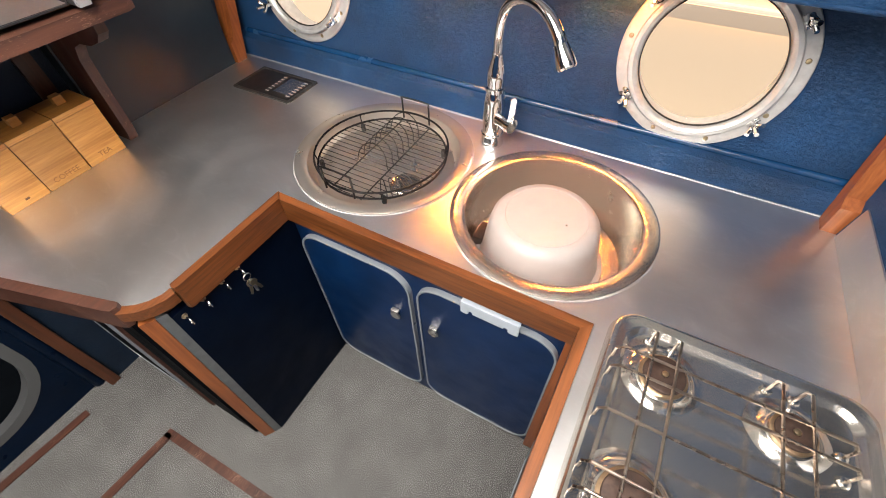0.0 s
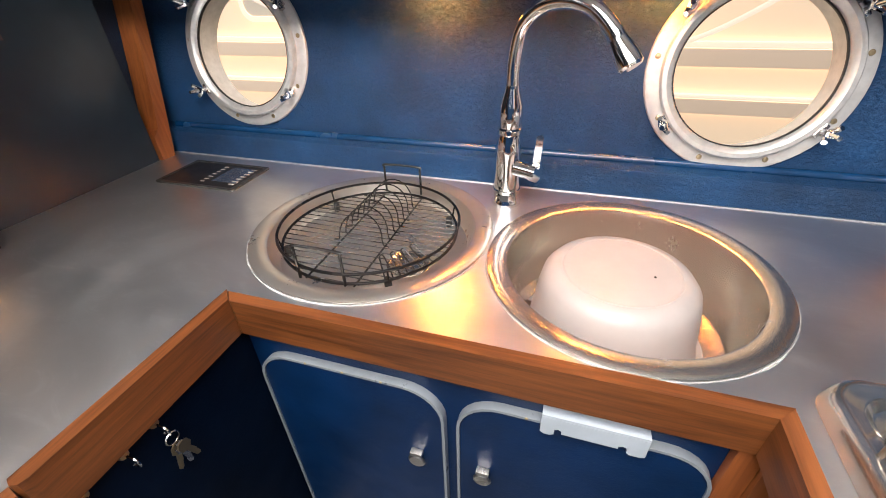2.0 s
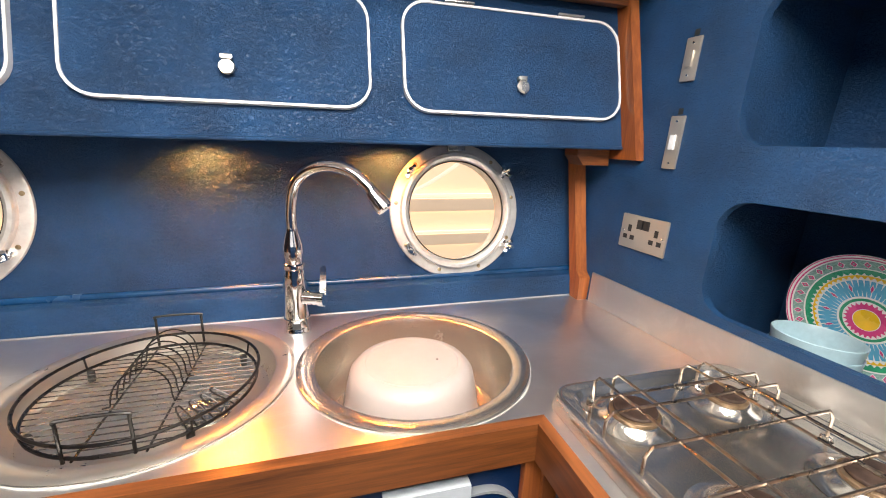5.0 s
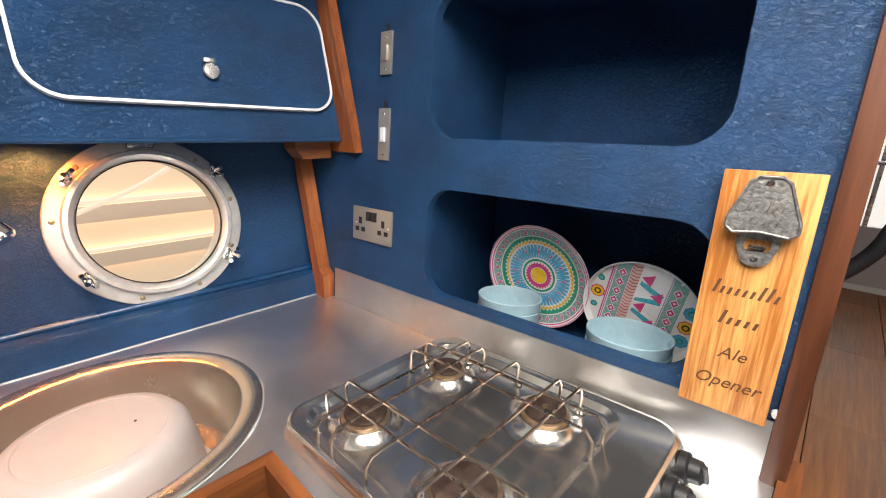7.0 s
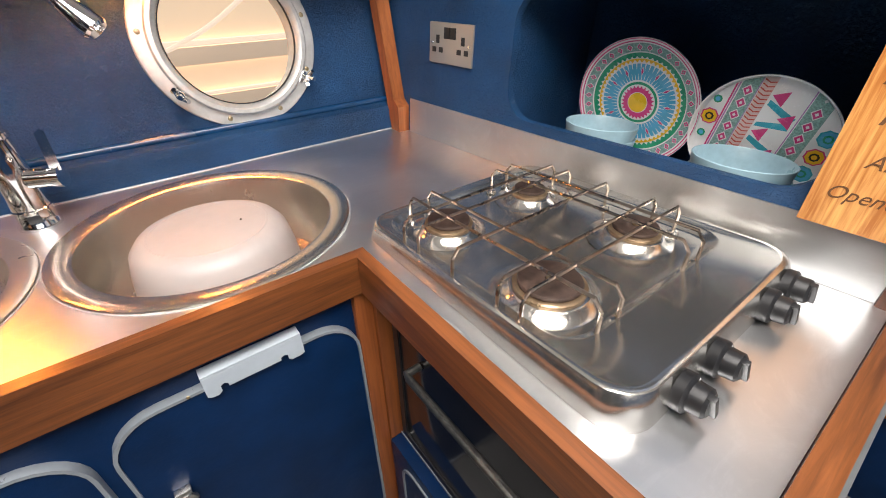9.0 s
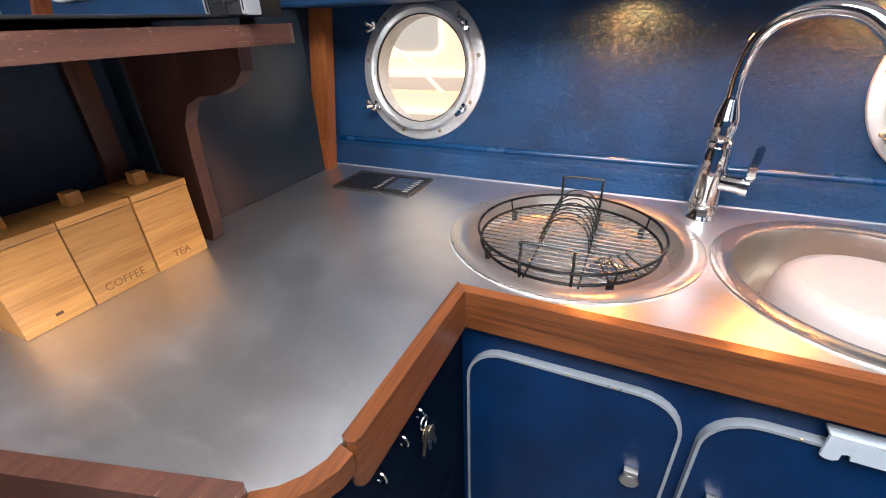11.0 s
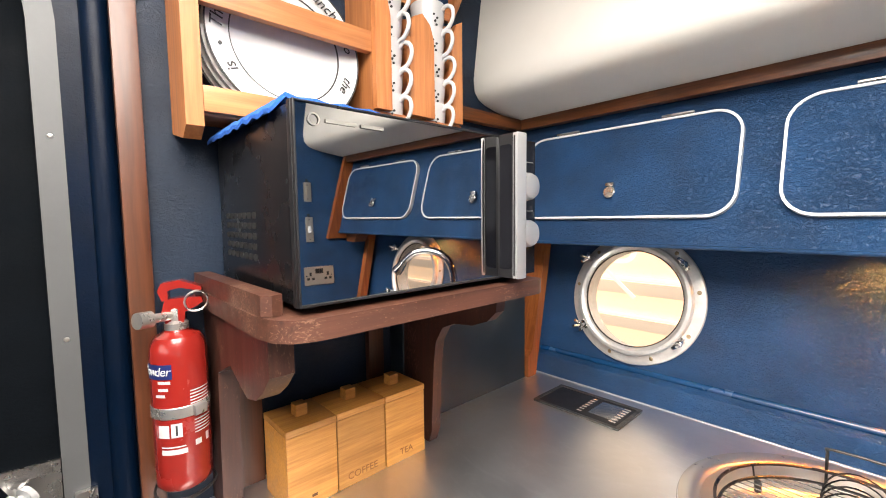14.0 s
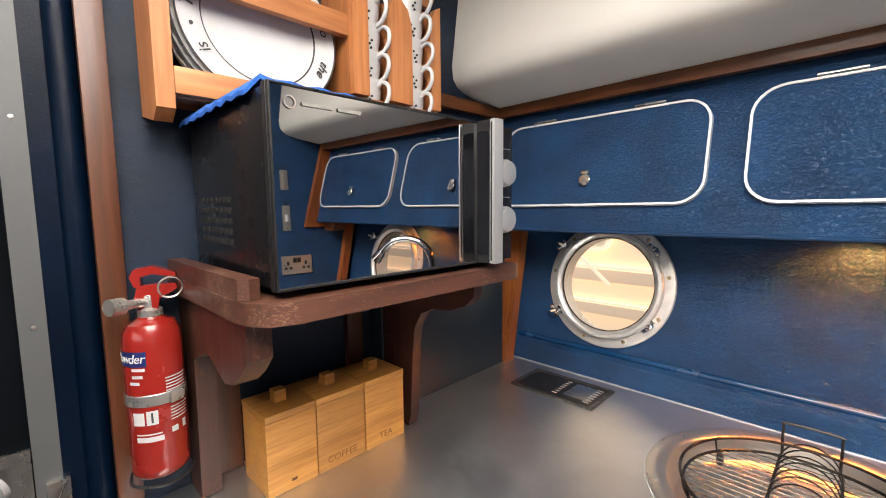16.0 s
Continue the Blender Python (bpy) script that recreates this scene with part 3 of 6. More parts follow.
structure("splashback", box(-0.45, 0.53, -0.0045, -0.0005, C, 0.866, 0.001), ALU_SPLASH, "brushed aluminium upstand behind the hob", "splashback", RW)
structure("trim_partition_edge", box(0.518, 0.546, -0.012, 0.032, C - 0.02, 2.0, 0.006), REDWOOD, "varnished mahogany edge of the partition", "trim", RW)

# side deck and cabin side, covered in pale headlining
deck = [(0.70, 1.577), (0.452, 1.577), (0.400, 1.585), (0.350, 1.593), (0.312, 1.602), (0.288, 1.613), (0.272, 1.632), (0.268, 1.665), (0.320, 2.018), (0.38, 2.018), (0.38, 1.68), (0.70, 1.64)]
structure("ceiling_side_deck", plate([deck], -1.434, 3.36, "x"), HEADLINER, "cream vinyl headlining under the side deck", "ceiling")
structure("ceiling", plate([[(-1.6, -2.3), (3.4, -2.3), (3.4, 0.35), (-1.6, 0.35)], rrect(-0.98, 0.30, -1.37, -0.27, 0.06)], 2.02, 2.06, "z"), HEADLINER, "cream vinyl cabin ceiling with an assumed deck hatch", "ceiling")
structure("trim_cornice", box(-1.434, 0.43, 0.452, 0.480, 1.546, 1.577, 0.003), MAHOG, "varnished mahogany cornice above the wall cabinets", "trim")
structure("trim_cornice_left", box(-1.434, -1.408, 0.175, 0.451, 1.544, 1.577, 0.003), MAHOG_Y, "varnished mahogany cornice on the bulkhead", "trim")
structure("ceiling_deck_edge", box(0.27, 3.36, 0.40, 0.70, 1.642, 1.66), HEADLINER, "cream headlining edge", "ceiling")

# worktop
curve = [(-0.77, -0.315), (-0.772, -0.335), (-0.782, -0.357), (-0.797, -0.375), (-0.818, -0.390)]
top_outline = [(-1.434, 0.512), (0.392, 0.512), (0.464, -0.535), (0.001, -0.535), (0.001, 0.001), (-0.769, 0.001)] + curve + [(-1.434, -0.565)]
SINKS = ((-0.635, 0.255, 0.235), (-0.163, 0.237, 0.231))
worktop = solo("worktop", plate([top_outline] + [circle(x, y, r - 0.028) for x, y, r in SINKS], C - 0.015, C, "z"), ALU,
               "U-shaped brushed aluminium galley worktop, scratched and cloudy", "worktop", smooth=False)

# wooden fiddle rail round the worktop
RT, RB = C + 0.007, 0.718
rail = thing("worktop_rail", (-0.385, -0.01, RB), "varnished mahogany fiddle rail edging the worktop", "rail")
part("back_rail", plate([[(-0.769, 0), (0.001, 0), (-0.019, -0.020), (-0.749, -0.020)]], RB, RT, "z", None, 0.003), MAHOG, rail)
part("right_rail", plate([[(0.0, -0.0005), (0.0, -0.56), (-0.020, -0.56), (-0.020, -0.0205)]], RB, RT, "z", None, 0.003), MAHOG_Y, rail)
part("left_rail", plate([[(-0.769, -0.0005), (-0.749, -0.0205), (-0.749, -0.305), (-0.752, -0.313), (-0.760, -0.316), (-0.769, -0.312)]], RB, RT + 0.004, "z", None, 0.003), MAHOG_Y, rail)
inner = [(x + 0.019, y - 0.004) for x, y in curve[:2]] + [(-0.765, -0.366), (-0.783, -0.389), (-0.812, -0.409)]
part("curved_rail", plate([curve + inner[::-1]], RB + 0.035, C + 0.0015, "z", None, 0.002), MAHOG_Y, rail)
part("front_rail", plate([[(-0.822, -0.3895), (-0.812, -0.397), (-0.815, -0.410), (-0.826, -0.415), (-1.45, -0.588), (-1.444, -0.566)]], RB + 0.012, RT + 0.006, "z", None, 0.004), DARKWOOD, rail)
part("end_rail", plate([[(0.0, -0.536), (0.508, -0.536), (0.510, -0.562), (0.0, -0.562)]], RB, RT + 0.006, "z", None, 0.003), MAHOG, rail)

# posts either side of the portholes, following the hull
for px0, px1, dy in ((-1.432, -1.374, -0.018), (0.362, 0.397, 0.0)):
    side = [(0.460, C), (0.500, C), (0.585, 1.204), (0.552, 1.204), (0.486, 0.885), (0.480, 0.862), (0.460, 0.845)]
    side = [(a + dy, b) for a, b in side]
    solo("post", plate([side], px0, px1, "x", None, 0.003), MAHOG_Z, "varnished mahogany post between worktop and wall cabinet", "post", (px0, 0.46, C), "posts beside the portholes")

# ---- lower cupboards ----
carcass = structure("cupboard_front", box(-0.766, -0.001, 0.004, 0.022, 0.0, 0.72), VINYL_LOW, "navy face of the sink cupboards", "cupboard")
# this side's shade is put into its base colour
structure("cupboard_side", box(-0.785, -0.767, -0.352, 0.022, 0.0, 0.72), VINYL_SHADED, "navy side of the worktop arm, coloured darker as in shade", "cupboard")
structure("cupboard_corner_strip", plate([[(-0.786, -0.3525), (-0.768, -0.3525), (-0.778, -0.372), (-0.796, -0.366)]], 0.0, 0.735, "z"), END_GREY, "grey edge of the cupboard end", "cupboard")
structure("cupboard_corner_post", plate([[(-0.797, -0.367), (-0.779, -0.373), (-0.797, -0.400), (-0.812, -0.390)]], 0.0, 0.735, "z"), MAHOG_Z, "mahogany strip at the cupboard corner", "cupboard")
structure("cupboard_left_front", box(-1.43, -0.83, -0.405, -0.385, 0.0, 0.735), DOOR_SHADED, "navy cupboard front below the worktop arm, coloured darker as in shade", "cupboard")
structure("cupboard_left_strip", box(-1.06, -1.03, -0.413, -0.405, 0.0, 0.735), DARKWOOD_Z, "brown strip between cupboard doors", "cupboard")
structure("end_panel", box(0.004, 0.520, -0.578, -0.5635, 0.0, 0.722, 0.003), END_GREY, "grey edging board at the end of the hob cupboard", "cupboard")
structure("end_cupboard", box(0.002, 0.50, -0.545, -0.525, 0.0, 0.72), VINYL_LOW, "navy end of the hob cupboard", "cupboard")


def turn_catch(parent, x, y, z, m=None):
    """A hinged finger catch: a clip and a hanging disc."""
    part("catch_clip", box(x - 0.011, x + 0.011, y - 0.012, y, z - 0.002, z + 0.007, 0.002), NICKEL, parent)
    part("catch_disc", lathe([(0, 0), (0.014, 0), (0.0155, 0.002), (0.0155, 0.004), (0.013, 0.006), (0, 0.0065)], 24, pose(x, y - 0.006, z - 0.017, 90)), NICKEL, parent, "round satin nickel pull")


def cupboard_door(name, a0, a1, b0, b1, r, knob, trim_mat, panel_mat, label, m, thick=0.012, tr=0.0042, group="", screws=0, hinges=()):
    """A rounded panel with an edge strip and a pull; front face towards -y of its frame."""
    door = thing(name, (0, 0, 0), label, "cupboard door", group, m=m)
    part("panel", plate([rrect(a0, a1, b0, b1, r)], -thick, -0.0005, "y"), panel_mat, door)
    bm = plate([rrect(a0 - tr * 1.3, a1 + tr * 1.3, b0 - tr * 1.3, b1 + tr * 1.3, r + tr), rrect(a0 + tr * 0.6, a1 - tr * 0.6, b0 + tr * 0.6, b1 - tr * 0.6, r - tr * 0.6)], -thick - 0.003, -0.0002, "y", None, 0.0012)
    part("edge_trim", bm, trim_mat, door, "pale edge strip")
    if knob:
        turn_catch(door, knob[0], -thick, knob[1])
    for i in range(screws):
        sx = a0 + r + (a1 - a0 - 2 * r) * (i + 0.5) / screws
        part("screw", lathe([(0, 0), (0.0028, 0), (0.002, 0.0012), (0, 0.0014)], 10, pose(sx, -thick - 0.003, b1 + 0.0015, 90)), BRASSY, door)
    for hx in hinges:
        part("hinge", box(hx - 0.035, hx + 0.035, -0.016, -0.009, b1 + 0.006, b1 + 0.010, 0.001), NICKEL, door)
    return door


FLAT = pose(0, 0.004, 0)
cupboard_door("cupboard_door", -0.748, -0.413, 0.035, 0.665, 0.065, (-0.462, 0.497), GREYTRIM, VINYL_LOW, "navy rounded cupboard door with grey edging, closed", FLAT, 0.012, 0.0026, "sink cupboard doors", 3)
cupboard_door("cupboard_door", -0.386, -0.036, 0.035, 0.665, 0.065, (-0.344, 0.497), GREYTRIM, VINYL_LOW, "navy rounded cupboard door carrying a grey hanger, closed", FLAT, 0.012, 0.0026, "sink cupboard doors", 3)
cupboard_door("cupboard_door", -1.40, -1.09, 0.06, 0.66, 0.08, None, GREYTRIM, DOOR_SHADED, "navy rounded cupboard door with grey edging, closed, coloured darker as in shade", pose(0, -0.405, 0), 0.010, 0.0045)

# ---- wall cabinets ----
wall_cabinet = structure("wall_cabinet", plate([[(0.405, 1.205), (0.620, 1.205), (0.690, 1.570), (0.496, 1.570)]], -1.434, 0.404, "x"), VINYL, "blue leathercloth wall cabinets over the portholes", "cabinet")
part("lower_lip", tube([(-1.43, 0.4045, 1.2085), (0.402, 0.4045, 1.2085)], 0.0045, 8), VINYL, wall_cabinet)
for a0, a1, k, lab in ((-1.388, -0.842, -1.112, "blue rounded locker door with white edging, closed"), (-0.768, -0.226, -0.498, "blue rounded locker door with white edging, closed"),
                       (-0.150, 0.393, 0.126, "blue rounded locker door with white edging, closed")):
    cupboard_door("locker_door", a0, a1, 0.072, 0.308, 0.055, (k, 0.152), TRIM, VINYL, lab, CF, 0.010, 0.0027, "wall locker doors", 0, (a0 + 0.13, a1 - 0.13))
part("end_board", plate([[(0.350, 1.180), (0.600, 1.180), (0.640, 1.575), (0.450, 1.575)]], 0.405, 0.430, "x", None, 0.004), MAHOG_Z, wall_cabinet, "varnished mahogany end board")
part("end_block", plate([[(0.300, 1.205), (0.300, 1.188), (0.320, 1.163), (0.395, 1.163), (0.395, 1.205)]], 0.440, 0.500, "y", None, 0.003), MAHOG, wall_cabinet, "shaped mahogany support block")
for lx in (-0.59, -0.165):
    dl = thing("downlight", (lx, 0.55, 1.20), "small recessed warm downlight under the wall cabinet", "light", "downlights under the cabinets")
    part("bezel", lathe([(0.016, 0), (0.024, 0), (0.0235, -0.001), (0.020, -0.0015), (0.016, -0.0008)], 28, pose(lx, 0.545, 1.2045)), NICKEL, dl)
    part("lens", lathe([(0, -0.0004), (0.009, -0.0004)], 24, pose(lx, 0.545, 1.2044)), glow("warm_lamp_lens", (1.0, 0.62, 0.28), 3), dl)

# ---- portholes and what lies outside ----


def porthole(cx, cz, label):
    """A hinged port: bolted flange, opening ring, glass, dogs with wing handles; in the frame of the hull lining."""
    p = thing("window_1", (0, 0, 0), label, "porthole", "portholes", "structure", HW @ pose(cx, 0, cz))
    turn = pose(0, 0, 0, 90)
    part("sleeve", lathe([(PR + 0.010, -0.055), (PR + 0.010, 0.002), (PR + 0.004, 0.002), (PR + 0.002, -0.055)], 64, turn), CAST, p, "deep pale metal sleeve")
    part("flange", lathe([(PR + 0.004, 0.0), (0.182, 0.0), (0.184, 0.003), (0.182, 0.007), (0.176, 0.009), (0.158, 0.010), (PR + 0.004, 0.010), (PR + 0.004, 0.0)], 72, turn), CAST, p, "cast alloy flange")
    part("opening_ring", lathe([(0.135, 0.0105), (0.157, 0.0105), (0.157, 0.022), (0.154, 0.026), (0.146, 0.027), (0.139, 0.023), (0.1355, 0.018), (0.135, 0.0105)], 72, turn), CAST, p, "hinged inner ring")
    part("seal", lathe([(0.1325, 0.011), (0.1349, 0.011), (0.1349, 0.0165), (0.1325, 0.0165), (0.1325, 0.011)], 64, turn), RUBBER, p, "black rubber seal")
    pane = part("pane", lathe([(0, 0.012), (0.1335, 0.012), (0.1335, 0.015), (0, 0.015)], 64, turn), PANE, p, "water-specked glass")
    pane.visible_shadow = False
    for k in range(9):
        a = radians(40 * k + 12)
        part("bolt", lathe([(0, 0), (0.0055, 0), (0.0045, 0.002), (0.002, 0.0028), (0, 0.0026)], 12, pose(0.168 * math.cos(a), -0.0092, 0.168 * math.sin(a), 90)), BRASSY, p)
    for deg in (38, 142, 216, 324):
        a = radians(deg)
        ca, sa = math.cos(a), math.sin(a)
        x, z = 0.160 * ca, 0.160 * sa
        d = part("dog", box(-0.012, 0.012, -0.021, -0.009, -0.007, 0.007, 0.003), NICKEL, p, "swing bolt lug with wing nut")
        d.data.transform(pose(x, 0, z) @ pose(0, 0, 0, 0, -deg, 0))
        tip = (x + 0.014 * ca, -0.066, z + 0.014 * sa)
        stud = tube([(x, -0.012, z), (x + 0.008 * ca, -0.040, z + 0.008 * sa), tip], [0.0056, 0.0054, 0.0046], 12)
        part("stud", stud, CHROME, d)
        nx, ny, nz = x + 0.008 * ca, -0.040, z + 0.008 * sa
        ears = tube([(nx - 0.016 * sa, ny - 0.012, nz + 0.016 * ca), (nx - 0.009 * sa, ny - 0.002, nz + 0.009 * ca), (nx, ny + 0.004, nz),
                     (nx + 0.009 * sa, ny - 0.002, nz - 0.009 * ca), (nx + 0.016 * sa, ny - 0.012, nz - 0.016 * ca)], [0.0045, 0.0055, 0.0092, 0.0055, 0.0045], 10)
        part("wing_nut", ears, CHROME, d)
        part("lug", rod((x - 0.013 * sa, -0.015, z + 0.013 * ca), (x + 0.013 * sa, -0.015, z - 0.013 * ca), 0.0078, 12), NICKEL, d)
    part("hinge_block", box(-0.024, 0.024, -0.024, -0.008, 0.160, 0.184, 0.003), NICKEL, p, "hinge knuckle")
    return p


porthole(PORTS[0][0], PORTS[0][1], "round alloy porthole with wing-nut dogs, closed")
porthole(PORTS[1][0], PORTS[1][1], "round alloy porthole with wing-nut dogs, closed")

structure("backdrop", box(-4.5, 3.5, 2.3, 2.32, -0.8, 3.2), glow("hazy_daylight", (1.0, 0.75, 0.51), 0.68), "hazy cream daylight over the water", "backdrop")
# hull, window and ropes glow by themselves in place of hazy daylight on them
HULL_GLOW = glow("glowing_far_hull", (1.0, 0.76, 0.55), 0.44)
GLASS_GLOW = glow("glowing_far_glass", (0.86, 0.74, 0.58), 0.36)
PALE_GLOW = glow("glowing_pale_parts", (1.0, 0.80, 0.60), 0.88)
for z0, z1, gm in ((0.50, 0.58, HULL_GLOW), (0.74, 0.83, HULL_GLOW), (0.83, 0.86, PALE_GLOW), (0.58, 0.60, PALE_GLOW)):
    structure("backdrop_strake", box(-4.4, 3.4, 2.25, 2.29, z0, z1, 0.01), gm, "pale moored hull, its daylight and haze put in as glow", "backdrop")
structure("backdrop_window", plate([rrect(-2.50, -1.80, 0.955, 1.40, 0.09), rrect(-2.475, -1.825, 0.985, 1.37, 0.07)], 2.225, 2.245, "y"), PALE_GLOW, "pale glowing window frame of the moored hull", "backdrop")
structure("backdrop_window_glass", plate([rrect(-2.474, -1.826, 0.986, 1.369, 0.07)], 2.235, 2.245, "y"), GLASS_GLOW, "dull glass of the moored hull's window, faintly glowing", "backdrop")
structure("backdrop_rope", tube(spline([(0.95, 2.0, 1.42), (0.62, 2.02, 1.17), (0.30, 2.05, 0.95), (0.02, 2.1, 0.82)], 6), 0.012, 8), PALE_GLOW, "pale slack mooring rope outside, glowing in place of daylight", "backdrop")
structure("backdrop_rope", tube(spline([(-2.35, 2.0, 1.16), (-2.15, 2.02, 1.07), (-1.95, 2.05, 0.95), (-1.75, 2.1, 0.75)], 6), 0.014, 8), PALE_GLOW, "pale slack mooring rope outside, glowing in place of daylight", "backdrop")

# ---- sinks, tap and what stands in the sinks ----
for (sx, sy, sr), deep, lab in ((SINKS[0], 0.052, "shallow round stainless drainer bowl let into the worktop"), (SINKS[1], 0.145, "round stainless sink bowl let into the worktop")):
    s = thing("sink", (sx, sy, C - deep), lab, "sink", "round sinks")
    b = C - deep
    prof = [(sr - 0.004, C + 0.0005), (sr, C + 0.0015), (sr + 0.001, C + 0.004), (sr - 0.004, C + 0.0058), (sr - 0.028, C + 0.0048), (sr - 0.033, C + 0.0015), (sr - 0.0355, C - 0.008),
            (sr - 0.040, b + 0.035), (sr - 0.048, b + 0.012), (sr - 0.066, b + 0.002), (0.06, b - 0.001), (0.036, b - 0.003), (0.0, b - 0.003)]
    part("bowl", lathe(prof, 72, pose(sx, sy, 0)), DRAINER if deep < 0.1 else SINK, s, "spun stainless bowl with a rolled rim")
    # sealant round the sink; round the drainer the ring imitates a reflected bright edge
    seal = [(sx + (sr + 0.0025 + 0.0015 * noise.noise(Vector((3 * math.cos(a), 3 * math.sin(a), sx)))) * math.cos(a), sy + (sr + 0.0025) * math.sin(a), C + 0.0006) for a in (2 * math.pi * i / 90 for i in range(90))]
    wide = [max(0.0006, 0.0010 + 0.0024 * noise.noise(Vector((5 * math.cos(2 * math.pi * i / 90), 5 * math.sin(2 * math.pi * i / 90), sx + 4)))) for i in range(90)]
    part("sealant", tube(seal, wide, 6, True), SEALANT, s, "ragged grey ring round the rim: sealant, at the drainer a reflected bright edge")
    dx, dy = (0.085, -0.035) if deep < 0.1 else (0, 0)
    part("waste", lathe([(0, 0.001), (0.012, 0.001), (0.030, 0.0005), (0.040, 0.004), (0.043, 0.002), (0.043, -0.001)], 32, pose(sx + dx, sy + dy, b)), STEEL, s, "perforated waste")

tap = thing("kitchen_tap", (-0.400, 0.425, C), "chrome swan-neck mixer tap standing behind the sinks", "tap")
TX, TY = -0.400, 0.425
part("base", lathe([(0, 0), (0.031, 0), (0.031, 0.006), (0.0285, 0.010), (0.0285, 0.034), (0.026, 0.036), (0, 0.036)], 36, pose(TX, TY, C)), CHROME, tap)
part("body", lathe([(0, 0.036), (0.0265, 0.036), (0.0265, 0.115), (0.025, 0.135), (0.0225, 0.150), (0.0255, 0.153), (0.0255, 0.161), (0.0215, 0.164), (0.0235, 0.185), (0.0225, 0.205), (0.0135, 0.236), (0.0135, 0.242), (0, 0.242)], 36, pose(TX, TY, C)), CHROME, tap)
neck = [(0, 0, 0.236), (0.001, -0.002, 0.285), (0.012, -0.010, 0.335), (0.040, -0.026, 0.366), (0.080, -0.049, 0.378), (0.122, -0.074, 0.370), (0.152, -0.092, 0.346), (0.165, -0.100, 0.328)]
nk = [Vector((TX + x, TY + y, C + z)) for x, y, z in neck]
part("swan_neck", tube(spline(nk, 7), 0.0125, 18), CHROME, tap)
hd = (nk[-1] - nk[-2]).normalized()
part("spray_head", tube([nk[-1] - hd * 0.004, nk[-1] + hd * 0.006, nk[-1] + hd * 0.024, nk[-1] + hd * 0.038, nk[-1] + hd * 0.042], [0.0145, 0.016, 0.019, 0.0195, 0.016], 20), CHROME, tap, "pull-out spray head")
part("collar", rod((TX + 0.020, TY - 0.012, C + 0.085), (TX + 0.062, TY - 0.030, C + 0.085), 0.0165, 24), CHROME, tap)
part("lever_cap", rod((TX + 0.052, TY - 0.026, C + 0.085), (TX + 0.064, TY - 0.031, C + 0.085), 0.0185, 24), CHROME, tap)
part("lever", plate([[(TX + 0.052, C + 0.095), (TX + 0.066, C + 0.095), (TX + 0.069, C + 0.158), (TX + 0.064, C + 0.163), (TX + 0.056, C + 0.158)]], TY - 0.033, TY - 0.025, "y", None, 0.002), CHROME, tap, "flat upright lever")
part("badge", box(TX - 0.009, TX + 0.009, TY - 0.0295, TY - 0.026, C + 0.014, C + 0.028, 0.001), BLACK, tap)

bowl = thing("washing_up_bowl", (-0.163, 0.225, C - 0.140), "cream plastic washing-up bowl turned upside down in the sink", "bowl")
BX, BY, BZ = -0.172, 0.226, C - 0.143
part("shell", lathe([(0.152, 0.006), (0.156, 0.0), (0.158, 0.004), (0.152, 0.010), (0.145, 0.012), (0.140, 0.030), (0.130, 0.100), (0.124, 0.126), (0.112, 0.141), (0.098, 0.1462), (0.092, 0.1464), (0.088, 0.1466), (0.0, 0.148)], 64, pose(BX, BY, BZ)), PLASTIC_W, bowl)
part("foot_ring", lathe([(0.0955, 0.1462), (0.0950, 0.1470), (0.0925, 0.1471), (0.0915, 0.1462)], 64, pose(BX, BY, BZ)), PLASTIC_W, bowl)
part("moulding_dot", lathe([(0, 0.1470), (0.0022, 0.1470), (0.0015, 0.1486), (0, 0.149)], 10, pose(BX + 0.05, BY - 0.01, BZ)), BROWN_METAL, bowl)
wash = thing("scouring_pad", (-0.31, 0.21, C - 0.14), "used scouring pad lying beside the upturned bowl", "scourer")
part("pad", box(-0.335, -0.300, 0.185, 0.245, C - 0.138, C - 0.110, 0.006), BROWN_METAL, wash)

rack = thing("dish_rack", (-0.635, 0.250, C - 0.05), "round black wire dish rack standing in the drainer bowl", "dish rack")
KX, KY = -0.638, 0.250
RZ = C - 0.010


def ring_pts(r, z, n=56):
    return [(KX + r * math.cos(2 * math.pi * i / n), KY + r * math.sin(2 * math.pi * i / n), z) for i in range(n)]


part("upper_ring", tube(ring_pts(0.176, RZ + 0.026), 0.0028, 8, True), BLACK_WIRE, rack)
part("lower_ring", tube(ring_pts(0.171, RZ + 0.003), 0.0028, 8, True), BLACK_WIRE, rack)
for i in range(-10, 11):
    w = i * 0.0162
    h = math.sqrt(max(0.0, 0.171 ** 2 - w * w))
    part("grid_wire", rod((KX - h, KY + w, RZ), (KX + h, KY + w, RZ), 0.0011, 6), GRID_WIRE, rack, "thin dark wire")
for w in (-0.046, 0.046):
    h = math.sqrt(0.171 ** 2 - w * w)
    part("cross_bar", rod((KX + w, KY - h, RZ - 0.003), (KX + w, KY + h, RZ - 0.003), 0.0018, 8), BLACK_WIRE, rack)
# a row of plate hoops, each leaning back and kinked where it meets the grid
for i in range(7):
    yy = KY - 0.045 + i * 0.026
    arch = [(KX - 0.058, yy, RZ + 0.001), (KX - 0.047, yy, RZ + 0.003)]
    arch += [(KX - 0.045 * math.cos(radians(a)), yy + 0.016 * math.sin(radians(a)), RZ + 0.014 + 0.044 * math.sin(radians(a))) for a in range(0, 181, 15)]
    arch += [(KX + 0.047, yy, RZ + 0.003), (KX + 0.058, yy, RZ + 0.001)]
    part("plate_hoop", tube(arch, 0.0014, 6), BLACK_WIRE, rack)
